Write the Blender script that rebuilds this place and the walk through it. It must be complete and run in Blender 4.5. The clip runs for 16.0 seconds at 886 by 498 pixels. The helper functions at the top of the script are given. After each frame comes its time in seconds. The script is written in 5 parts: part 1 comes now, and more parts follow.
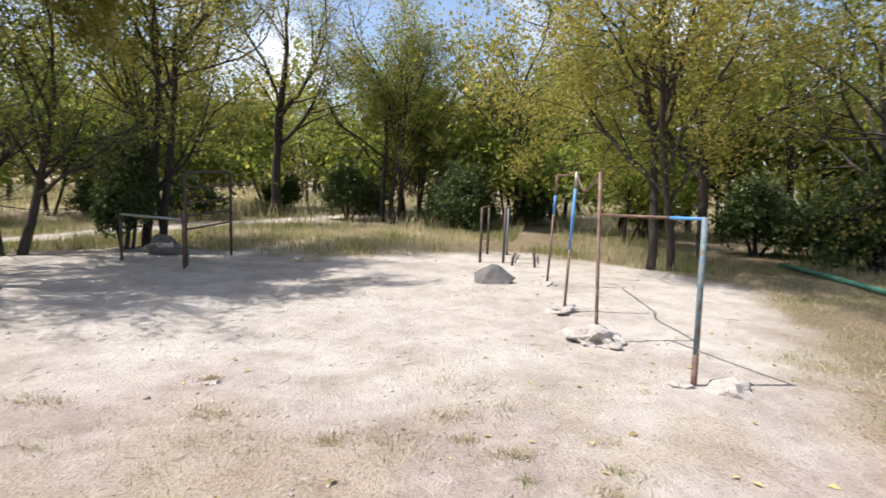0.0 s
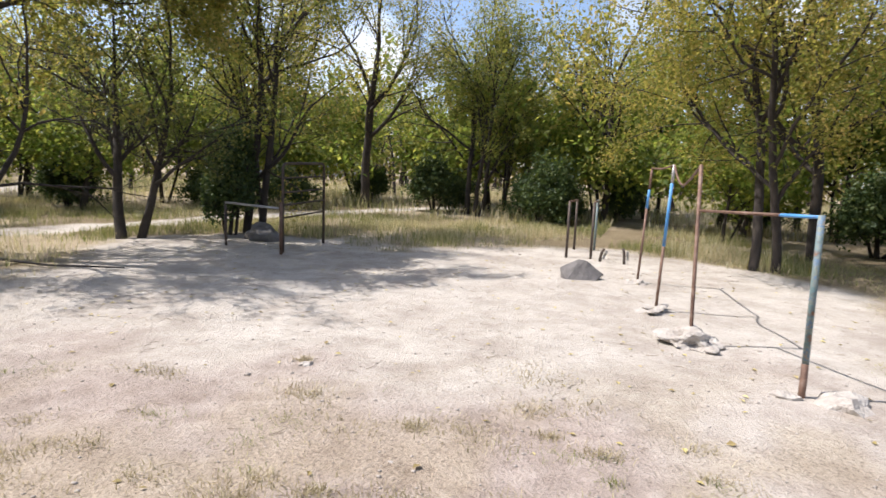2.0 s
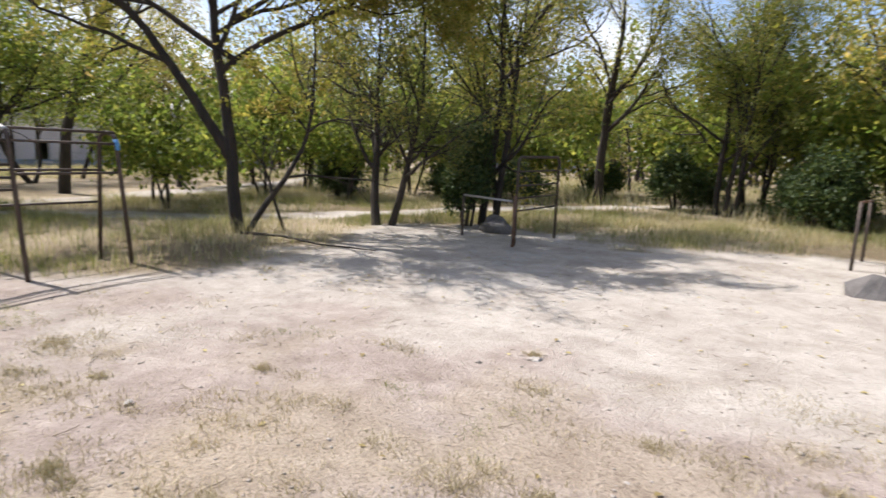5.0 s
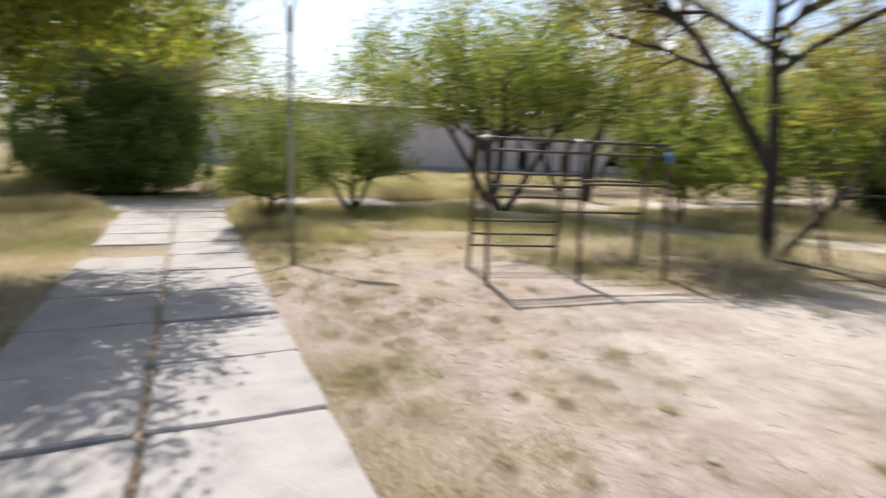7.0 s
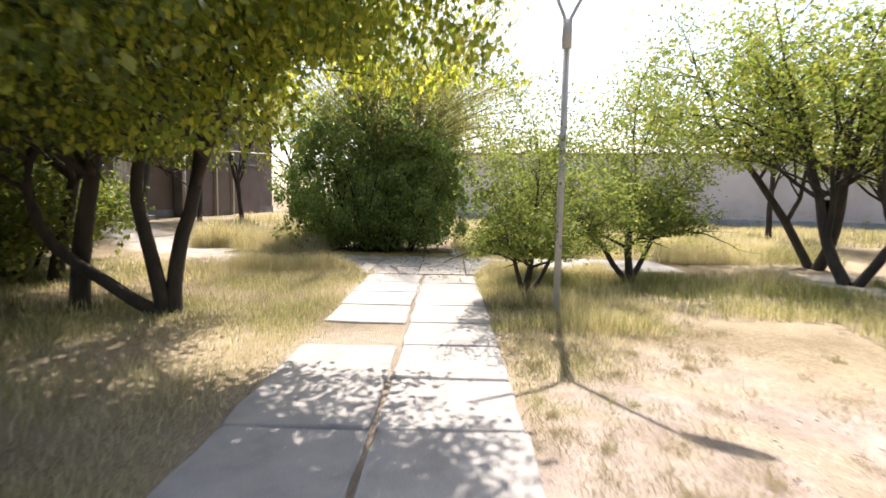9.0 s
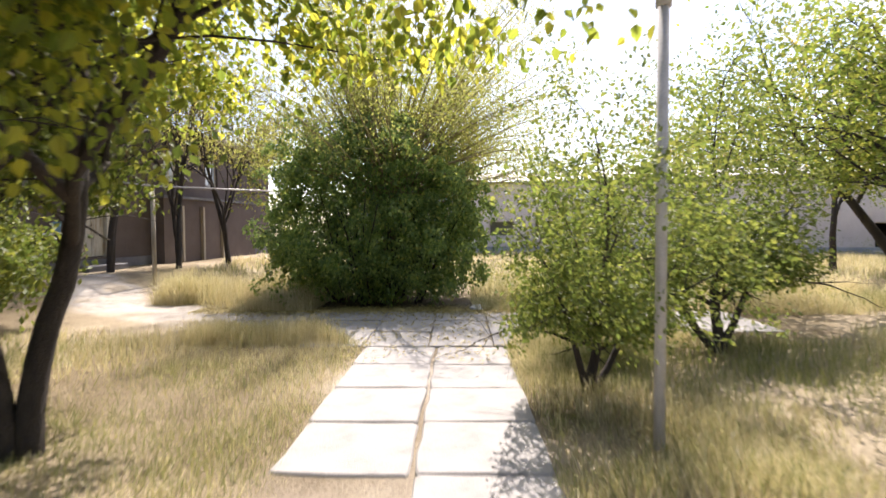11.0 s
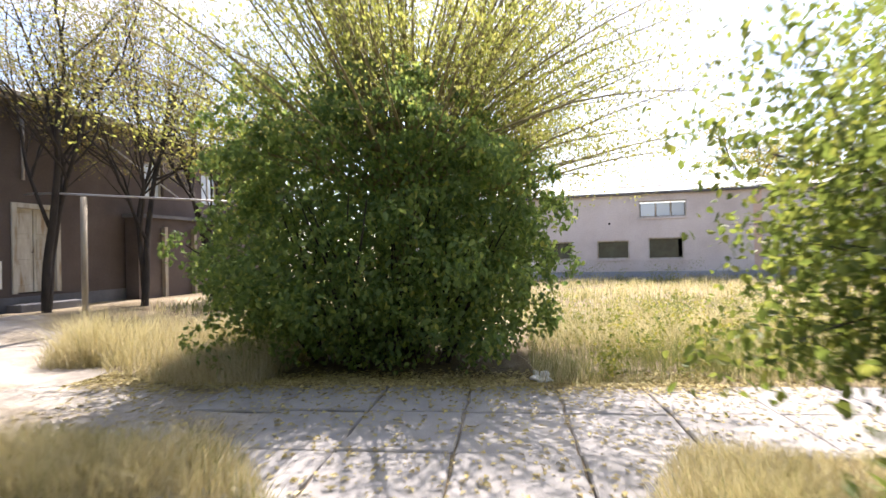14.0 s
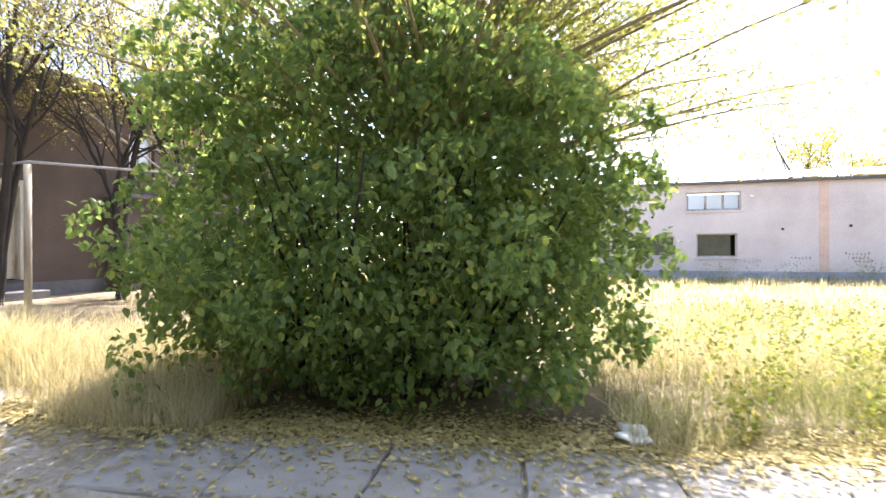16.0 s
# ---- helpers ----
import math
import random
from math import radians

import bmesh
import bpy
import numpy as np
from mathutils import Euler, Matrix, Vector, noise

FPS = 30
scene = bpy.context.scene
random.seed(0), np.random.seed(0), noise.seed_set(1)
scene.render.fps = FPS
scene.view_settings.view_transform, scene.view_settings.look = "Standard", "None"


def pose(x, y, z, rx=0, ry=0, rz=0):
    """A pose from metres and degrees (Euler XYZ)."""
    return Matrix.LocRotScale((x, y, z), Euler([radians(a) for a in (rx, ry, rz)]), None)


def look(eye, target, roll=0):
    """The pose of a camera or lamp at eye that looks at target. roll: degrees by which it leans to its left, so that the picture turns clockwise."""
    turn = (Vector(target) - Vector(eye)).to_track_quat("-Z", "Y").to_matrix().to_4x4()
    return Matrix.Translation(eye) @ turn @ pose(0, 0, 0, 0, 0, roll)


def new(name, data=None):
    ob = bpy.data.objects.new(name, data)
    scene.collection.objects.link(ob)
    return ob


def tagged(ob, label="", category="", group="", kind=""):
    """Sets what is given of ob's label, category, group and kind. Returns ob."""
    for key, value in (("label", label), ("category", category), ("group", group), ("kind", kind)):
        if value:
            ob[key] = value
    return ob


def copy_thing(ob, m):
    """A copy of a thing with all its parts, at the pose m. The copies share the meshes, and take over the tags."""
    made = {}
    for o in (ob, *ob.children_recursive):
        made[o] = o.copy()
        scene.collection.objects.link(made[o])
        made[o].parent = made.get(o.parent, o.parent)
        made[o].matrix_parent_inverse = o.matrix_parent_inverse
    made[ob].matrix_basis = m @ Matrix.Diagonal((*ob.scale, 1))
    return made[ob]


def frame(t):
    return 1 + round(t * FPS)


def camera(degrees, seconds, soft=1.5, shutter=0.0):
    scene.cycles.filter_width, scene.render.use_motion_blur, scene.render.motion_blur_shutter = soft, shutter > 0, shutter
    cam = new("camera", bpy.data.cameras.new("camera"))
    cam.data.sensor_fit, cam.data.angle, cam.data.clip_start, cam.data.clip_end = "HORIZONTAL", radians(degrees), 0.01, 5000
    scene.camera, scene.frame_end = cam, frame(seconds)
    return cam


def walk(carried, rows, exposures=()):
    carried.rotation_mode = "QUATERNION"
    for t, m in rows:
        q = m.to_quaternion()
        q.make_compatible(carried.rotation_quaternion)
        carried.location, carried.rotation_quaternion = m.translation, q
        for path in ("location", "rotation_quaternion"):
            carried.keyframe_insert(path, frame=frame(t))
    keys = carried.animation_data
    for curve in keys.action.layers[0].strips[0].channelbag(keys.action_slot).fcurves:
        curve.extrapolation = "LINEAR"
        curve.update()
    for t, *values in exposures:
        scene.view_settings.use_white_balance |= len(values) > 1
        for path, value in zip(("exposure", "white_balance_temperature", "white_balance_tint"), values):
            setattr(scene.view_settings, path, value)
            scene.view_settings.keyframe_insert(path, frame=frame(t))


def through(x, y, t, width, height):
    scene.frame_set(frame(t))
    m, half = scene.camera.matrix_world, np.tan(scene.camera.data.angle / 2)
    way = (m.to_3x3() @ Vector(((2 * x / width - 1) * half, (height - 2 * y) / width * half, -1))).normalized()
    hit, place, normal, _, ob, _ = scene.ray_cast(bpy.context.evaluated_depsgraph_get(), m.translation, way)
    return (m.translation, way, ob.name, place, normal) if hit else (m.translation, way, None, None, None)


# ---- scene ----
PATH = [
    (0, (0.111, -0.019, 1.625), (0.1, 1.965, 1.377), 2.0),
    (0.5, (0.102, -0.02, 1.621), (0.0, 1.96, 1.363), 2.3),
    (1, (0.091, -0.011, 1.614), (-0.096, 1.962, 1.345), 2.4),
    (1.5, (0.089, -0.008, 1.62), (-0.168, 1.956, 1.339), 2.4),
    (2, (0.076, -0.016, 1.618), (-0.231, 1.94, 1.333), 2.4),
    (2.5, (0.041, -0.008, 1.616), (-0.352, 1.932, 1.324), 2.5),
    (3, (0.01, -0.028, 1.616), (-0.547, 1.869, 1.313), 2.9),
    (3.2, (0.003, -0.027, 1.616), (-0.627, 1.846, 1.308), 3.0),
    (5.3, (-0.108, 0.149, 1.553), (-1.234, 1.768, 1.221), 2.0),
    (5.5, (-0.166, 0.143, 1.548), (-1.353, 1.718, 1.214), 2.0),
    (6, (-0.388, 0.057, 1.53), (-1.849, 1.381, 1.193), 3.0),
    (6.5, (-0.605, -0.085, 1.557), (-2.386, 0.764, 1.227), 2.5),
    (7, (-1.039, -0.097, 1.524), (-2.973, 0.272, 1.175), 2.4),
    (7.5, (-1.601, -0.103, 1.549), (-3.565, -0.17, 1.178), 1.9),
    (8, (-2.227, -0.145, 1.536), (-4.187, -0.424, 1.248), 1.7),
    (8.5, (-2.917, -0.34, 1.521), (-4.85, -0.808, 1.311), 0.7),
    (9, (-3.633, -0.561, 1.508), (-5.56, -1.06, 1.315), 1.2),
    (9.2, (-3.921, -0.647, 1.506), (-5.848, -1.147, 1.31), 1.4),
    (11.3, (-6.63, -1.473, 1.715), (-8.553, -2.017, 1.657), -0.9),
    (11.5, (-6.912, -1.562, 1.704), (-8.835, -2.11, 1.663), -1.2),
    (12, (-7.661, -1.656, 1.658), (-9.575, -2.235, 1.664), -0.8),
    (12.5, (-8.432, -1.79, 1.641), (-10.336, -2.402, 1.664), -0.9),
    (13, (-9.143, -2.006, 1.575), (-11.039, -2.644, 1.604), -0.7),
    (13.5, (-9.937, -2.247, 1.534), (-11.82, -2.922, 1.558), -1.1),
    (14, (-10.701, -2.471, 1.504), (-12.573, -3.175, 1.521), -1.3),
    (14.5, (-11.374, -2.614, 1.479), (-13.24, -3.333, 1.488), -1.3),
    (15, (-11.898, -2.866, 1.44), (-13.751, -3.619, 1.442), -0.3),
    (15.5, (-12.384, -3.112, 1.428), (-14.226, -3.891, 1.427), -0.2),
    (16, (-12.806, -3.403, 1.425), (-14.649, -4.18, 1.424), -0.2),
]
cam = camera(77.3, 16.0, shutter=0.8)
walk(cam, [(t, look(eye, target, roll)) for t, eye, target, roll in PATH],
     [(0, 0.84, 6450, 14), (3.2, 0.82, 6450, 14), (5.3, 0.80, 6450, 14), (7.0, 0.84, 6650, 13), (8.0, 1.08, 6900, 14), (9.2, 1.50, 7000, 15),
      (11.3, 1.4, 6850, 18), (12.5, 1.42, 6750, 20), (13.5, 1.5, 6800, 19), (14.5, 1.80, 6600, 18), (16, 2.5, 6500, 18)])

# ---- world, sun, exposure ----
SUN_TO = Vector((-0.990, -0.096, 1.50)).normalized()
world = bpy.data.worlds.new("sky")
scene.world = world
world.use_nodes = True
wn = world.node_tree
sky = wn.nodes.new("ShaderNodeTexSky")
sky.sky_type = "NISHITA"
sky.sun_disc = False
sky.sun_elevation = math.asin(SUN_TO.z)
sky.sun_rotation = math.atan2(SUN_TO.x, SUN_TO.y)
sky.altitude = 900
sky.dust_density = 3.0
# broken white clouds, thicker towards the horizon
coord = wn.nodes.new("ShaderNodeTexCoord")
puffs = wn.nodes.new("ShaderNodeTexNoise")
puffs.inputs["Scale"].default_value, puffs.inputs["Detail"].default_value, puffs.inputs["Roughness"].default_value = 3.2, 7.0, 0.6
wn.links.new(coord.outputs["Generated"], puffs.inputs["Vector"])
cover = wn.nodes.new("ShaderNodeMapRange")
cover.inputs["From Min"].default_value, cover.inputs["From Max"].default_value, cover.inputs["To Max"].default_value = 0.50, 0.66, 0.75
wn.links.new(puffs.outputs[0], cover.inputs["Value"])
clouds = wn.nodes.new("ShaderNodeMix")
clouds.data_type = "RGBA"
clouds.inputs[7].default_value = (6.5, 6.6, 6.8, 1)
wn.links.new(cover.outputs[0], clouds.inputs[0])
wn.links.new(sky.outputs[0], clouds.inputs[6])
wn.links.new(clouds.outputs[2], wn.nodes["Background"].inputs[0])
wn.nodes["Background"].inputs[1].default_value = 0.125
sun = new("sun", bpy.data.lights.new("sun", "SUN"))
sun.data.energy, sun.data.angle, sun.data.color = 4.2, radians(0.55), (1.0, 0.96, 0.905)
sun.matrix_world = look(SUN_TO * 60, (0, 0, 0))

RNG = np.random.default_rng(7)


# ---- materials ----
def shader(name):
    m = bpy.data.materials.new(name)
    m.use_nodes = True
    nt = m.node_tree
    return m, nt, nt.nodes["Principled BSDF"], nt.nodes["Material Output"]


def node(nt, kind, **values):
    n = nt.nodes.new(kind)
    for key, value in values.items():
        n.inputs[key.replace("_", " ")].default_value = value
    return n


def ramp(nt, fac, stops):
    r = nt.nodes.new("ShaderNodeValToRGB")
    while len(r.color_ramp.elements) < len(stops):
        r.color_ramp.elements.new(0.5)
    for e, (pos, col) in zip(r.color_ramp.elements, stops):
        e.position, e.color = pos, (*col, 1)
    nt.links.new(fac, r.inputs[0])
    return r.outputs[0]


def mix(nt, fac, a, b, blend="MIX"):
    m = nt.nodes.new("ShaderNodeMix")
    m.data_type, m.blend_type = "RGBA", blend
    for sock, v in ((m.inputs[0], fac), (m.inputs[6], a), (m.inputs[7], b)):
        if hasattr(v, "is_linked"):
            nt.links.new(v, sock)
        elif isinstance(v, tuple):
            sock.default_value = (*v, 1)
        else:
            sock.default_value = v
    return m.outputs[2]


def noise_of(nt, scale, detail=4, rough=0.55, coord="Object", stretch=None):
    tc = nt.nodes.new("ShaderNodeTexCoord")
    out = tc.outputs[coord]
    if stretch:
        mp = nt.nodes.new("ShaderNodeMapping")
        mp.inputs["Scale"].default_value = stretch
        nt.links.new(out, mp.inputs[0])
        out = mp.outputs[0]
    n = node(nt, "ShaderNodeTexNoise", Scale=scale, Detail=detail, Roughness=rough)
    nt.links.new(out, n.inputs["Vector"])
    return n.outputs[0]


def bump(nt, p, height, strength, distance=0.02):
    b = node(nt, "ShaderNodeBump", Strength=strength, Distance=distance)
    nt.links.new(height, b.inputs["Height"])
    nt.links.new(b.outputs[0], p.inputs["Normal"])


def plain(name, stops, scale=6.0, rough=0.8, metal=0.0, bumpy=0.3, fine=60.0, stretch=None, depth=0.01):
    """A worn surface: colours along a coarse noise, darkened by a fine one, with relief."""
    m, nt, p, _ = shader(name)
    big = noise_of(nt, scale, 5, 0.6, stretch=stretch)
    small = noise_of(nt, fine, 3, 0.6)
    col = ramp(nt, big, stops)
    col = mix(nt, 0.5, col, ramp(nt, small, [(0.3, (0.62, 0.62, 0.62)), (0.7, (1, 1, 1))]), "MULTIPLY")
    nt.links.new(col, p.inputs["Base Color"])
    p.inputs["Roughness"].default_value, p.inputs["Metallic"].default_value = rough, metal
    bump(nt, p, small, bumpy, depth)
    return m


def leafy(name, stops, through=0.45, glow=1.5, rough=0.5):
    """Leaves and blades: each one with a tone of its own, and light shining through."""
    m, nt, p, out = shader(name)
    geo = nt.nodes.new("ShaderNodeNewGeometry")
    col = ramp(nt, geo.outputs["Random Per Island"], stops)
    blot = noise_of(nt, 0.9, 2)
    col = mix(nt, 0.55, col, ramp(nt, blot, [(0.35, (0.62, 0.66, 0.55)), (0.65, (1.0, 1.0, 1.0))]), "MULTIPLY")
    nt.links.new(col, p.inputs["Base Color"])
    p.inputs["Roughness"].default_value = rough
    p.inputs["Specular IOR Level"].default_value = 0.3
    tr = nt.nodes.new("ShaderNodeBsdfTranslucent")
    bright = mix(nt, 1.0, col, (glow, glow * 0.98, glow * 0.72), "MULTIPLY")
    nt.links.new(bright, tr.inputs[0])
    mx = nt.nodes.new("ShaderNodeMixShader")
    mx.inputs[0].default_value = through
    nt.links.new(p.outputs[0], mx.inputs[1])
    nt.links.new(tr.outputs[0], mx.inputs[2])
    nt.links.new(mx.outputs[0], out.inputs[0])
    return m


LEAF_ELM = leafy("leaf_elm", [(0.0, (0.15, 0.16, 0.038)), (0.45, (0.25, 0.245, 0.058)), (0.8, (0.36, 0.305, 0.085)), (1.0, (0.44, 0.32, 0.12))], 0.55, 1.7)
LEAF_FRUIT = leafy("leaf_fruit", [(0.0, (0.10, 0.15, 0.035)), (0.5, (0.17, 0.215, 0.05)), (1.0, (0.29, 0.29, 0.075))], 0.58, 1.75)
LEAF_MULBERRY = leafy("leaf_mulberry", [(0.0, (0.09, 0.125, 0.035)), (0.5, (0.145, 0.19, 0.052)), (1.0, (0.25, 0.265, 0.075))], 0.5, 1.7)
LEAF_GREENISH = leafy("leaf_greenish", [(0.0, (0.11, 0.15, 0.04)), (0.5, (0.20, 0.225, 0.06)), (1.0, (0.36, 0.31, 0.09))], 0.52, 1.65)
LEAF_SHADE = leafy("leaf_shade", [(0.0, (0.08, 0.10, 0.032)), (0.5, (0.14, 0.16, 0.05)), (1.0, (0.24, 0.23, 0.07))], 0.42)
LEAF_DRY = leafy("leaf_dry", [(0.0, (0.13, 0.13, 0.045)), (0.5, (0.22, 0.20, 0.075)), (1.0, (0.34, 0.25, 0.12))])
LEAF_GREEN = leafy("leaf_green", [(0.0, (0.06, 0.12, 0.03)), (0.5, (0.10, 0.18, 0.04)), (1.0, (0.19, 0.25, 0.06))])
LEAF_BUSH = leafy("leaf_bush", [(0.0, (0.12, 0.185, 0.075)), (0.6, (0.20, 0.28, 0.105)), (0.95, (0.31, 0.38, 0.13)), (1.0, (0.46, 0.44, 0.14))], 0.56, 1.65, 0.42)
LEAF_DARK = leafy("leaf_dark", [(0.0, (0.04, 0.07, 0.028)), (0.6, (0.07, 0.105, 0.038)), (1.0, (0.13, 0.16, 0.05))], 0.32)
LEAF_MAPLE = leafy("leaf_maple", [(0.0, (0.12, 0.165, 0.035)), (0.5, (0.23, 0.27, 0.05)), (1.0, (0.42, 0.39, 0.07))], 0.62, 1.85)
# darker than the maple leaves: the left canopy's shade is in this colour
LEAF_SIDE_SHADED = leafy("leaf_side_shaded", [(0.0, (0.08, 0.115, 0.03)), (0.5, (0.125, 0.16, 0.042)), (1.0, (0.24, 0.25, 0.06))], 0.42, 1.5)
LEAF_WILLOW = leafy("leaf_willow", [(0.0, (0.25, 0.28, 0.085)), (0.5, (0.36, 0.38, 0.12)), (1.0, (0.48, 0.45, 0.18))], 0.6, 1.45)
LITTER = leafy("litter", [(0.0, (0.30, 0.23, 0.10)), (0.5, (0.46, 0.37, 0.16)), (1.0, (0.60, 0.50, 0.22))], 0.1)
GRASS_DRY = leafy("grass_dry", [(0.0, (0.46, 0.385, 0.235)), (0.5, (0.61, 0.535, 0.37)), (1.0, (0.72, 0.655, 0.50))], 0.4, 1.25, 0.6)
GRASS_GREEN = leafy("grass_green", [(0.0, (0.15, 0.18, 0.07)), (0.5, (0.26, 0.275, 0.115)), (1.0, (0.45, 0.41, 0.22))], 0.4, 1.3, 0.6)
GRASS_SHORT = leafy("grass_short", [(0.0, (0.31, 0.255, 0.155)), (0.5, (0.44, 0.37, 0.235)), (1.0, (0.55, 0.48, 0.34))], 0.25, 1.1, 0.7)
BARK = plain("bark", [(0.3, (0.024, 0.019, 0.016)), (0.7, (0.062, 0.048, 0.038))], 9, 0.9, 0, 0.9, 45, (1, 1, 0.25), 0.02)
BARK_PALE = plain("bark_pale", [(0.3, (0.09, 0.07, 0.052)), (0.7, (0.20, 0.16, 0.12))], 9, 0.9, 0, 0.8, 45, (1, 1, 0.25), 0.02)
SHOOT = plain("shoot", [(0.3, (0.22, 0.18, 0.075)), (0.7, (0.36, 0.29, 0.14))], 9, 0.7)
CONCRETE = plain("concrete", [(0.25, (0.21, 0.195, 0.185)), (0.45, (0.33, 0.315, 0.30)), (0.75, (0.41, 0.39, 0.37))], 2.6, 0.9, 0, 0.6, 70)
LUMP = plain("lump_concrete", [(0.3, (0.38, 0.34, 0.30)), (0.7, (0.54, 0.50, 0.45))], 7, 0.95, 0, 1.0, 35, None, 0.03)
STONE = plain("grey_stone", [(0.3, (0.12, 0.11, 0.105)), (0.7, (0.20, 0.185, 0.175))], 6, 0.9, 0, 0.7, 50)
PEBBLE = plain("pebble", [(0.3, (0.26, 0.225, 0.19)), (0.7, (0.50, 0.45, 0.40))], 3, 0.9, 0, 0.4, 60)
STEEL = plain("rusty_steel", [(0.3, (0.10, 0.055, 0.038)), (0.55, (0.19, 0.11, 0.075)), (0.75, (0.27, 0.20, 0.16))], 11, 0.6, 0.25, 0.5, 90)
DARK_STEEL = plain("dark_steel", [(0.3, (0.05, 0.04, 0.036)), (0.7, (0.12, 0.085, 0.065))], 11, 0.6, 0.25, 0.4, 90)
GREY_STEEL = plain("bare_steel", [(0.3, (0.34, 0.33, 0.33)), (0.7, (0.52, 0.51, 0.50))], 9, 0.45, 0.4, 0.2, 90)
BLUE = plain("blue_paint", [(0.33, (0.17, 0.10, 0.07)), (0.42, (0.07, 0.26, 0.55)), (0.7, (0.10, 0.33, 0.66))], 9, 0.5, 0, 0.4, 80)
TEAL = plain("flaked_paint", [(0.34, (0.20, 0.10, 0.06)), (0.44, (0.11, 0.20, 0.22)), (0.52, (0.22, 0.24, 0.20)), (0.60, (0.09, 0.18, 0.28)), (0.68, (0.30, 0.24, 0.16))], 13, 0.6, 0, 0.5, 70)
POLE_PAINT = plain("pole_paint", [(0.3, (0.40, 0.385, 0.37)), (0.7, (0.55, 0.53, 0.51))], 5, 0.6, 0.1, 0.2, 70)
PLASTER_PALE = plain("pale_plaster", [(0.25, (0.52, 0.46, 0.43)), (0.5, (0.66, 0.60, 0.57)), (0.75, (0.74, 0.69, 0.66))], 0.45, 0.95, 0, 0.3, 18)
PLASTER_DARK = plain("brown_plaster", [(0.25, (0.075, 0.057, 0.05)), (0.5, (0.115, 0.088, 0.077)), (0.75, (0.16, 0.126, 0.11))], 0.6, 0.95, 0, 0.5, 22)
PLINTH = plain("blue_grey_plinth", [(0.3, (0.26, 0.29, 0.33)), (0.7, (0.45, 0.47, 0.50))], 1.1, 0.95, 0, 0.4, 22)
DARK_PLINTH = plain("dark_plinth", [(0.3, (0.10, 0.10, 0.11)), (0.7, (0.19, 0.185, 0.19))], 1.1, 0.95, 0, 0.4, 22)
ORANGE = plain("orange_stain", [(0.3, (0.60, 0.42, 0.32)), (0.7, (0.72, 0.56, 0.46))], 1.5, 0.95, 0, 0.2, 22)
ROOF = plain("roof_sheet", [(0.3, (0.42, 0.39, 0.37)), (0.6, (0.62, 0.60, 0.58)), (0.8, (0.36, 0.22, 0.16))], 1.4, 0.6, 0.1, 0.3, 30)
WOOD_PALE = plain("flaked_white_wood", [(0.3, (0.33, 0.22, 0.12)), (0.45, (0.50, 0.46, 0.38)), (0.7, (0.66, 0.63, 0.56))], 7, 0.8, 0, 0.5, 60, (1, 1, 0.2))
WOOD_POST = plain("grey_wood", [(0.3, (0.24, 0.20, 0.15)), (0.7, (0.42, 0.37, 0.29))], 6, 0.85, 0, 0.5, 60, (1, 1, 0.2))
# near-black colour that holds the shade inside rooms and holes
VOID = plain("painted_opening_dark", [(0.3, (0.035, 0.035, 0.03)), (0.7, (0.07, 0.065, 0.055))], 2, 0.95)
BOARD = plain("dark_board", [(0.3, (0.09, 0.08, 0.05)), (0.7, (0.13, 0.13, 0.08))], 2, 0.8)
INK = plain("faded_ink", [(0.3, (0.30, 0.28, 0.28)), (0.7, (0.40, 0.37, 0.37))], 5, 0.9)
GREEN_PIPE = plain("green_pipe", [(0.3, (0.04, 0.15, 0.11)), (0.7, (0.08, 0.23, 0.17))], 5, 0.5)
WHITE_PLASTIC = plain("white_plastic", [(0.3, (0.70, 0.70, 0.70)), (0.7, (0.84, 0.84, 0.83))], 8, 0.5)
BLUE_PLASTIC = plain("blue_plastic", [(0.3, (0.10, 0.22, 0.36)), (0.7, (0.16, 0.32, 0.48))], 8, 0.5)
TWIG = plain("twig", [(0.3, (0.16, 0.12, 0.085)), (0.7, (0.30, 0.24, 0.17))], 8, 0.9)
# opaque pane; the brightness of the sky is put into its pale blue
GLASS, gnt, gp, _ = shader("sky_pale_glass")
gp.inputs["Base Color"].default_value = (0.55, 0.62, 0.68, 1)
gp.inputs["Roughness"].default_value, gp.inputs["Specular IOR Level"].default_value = 0.06, 0.9


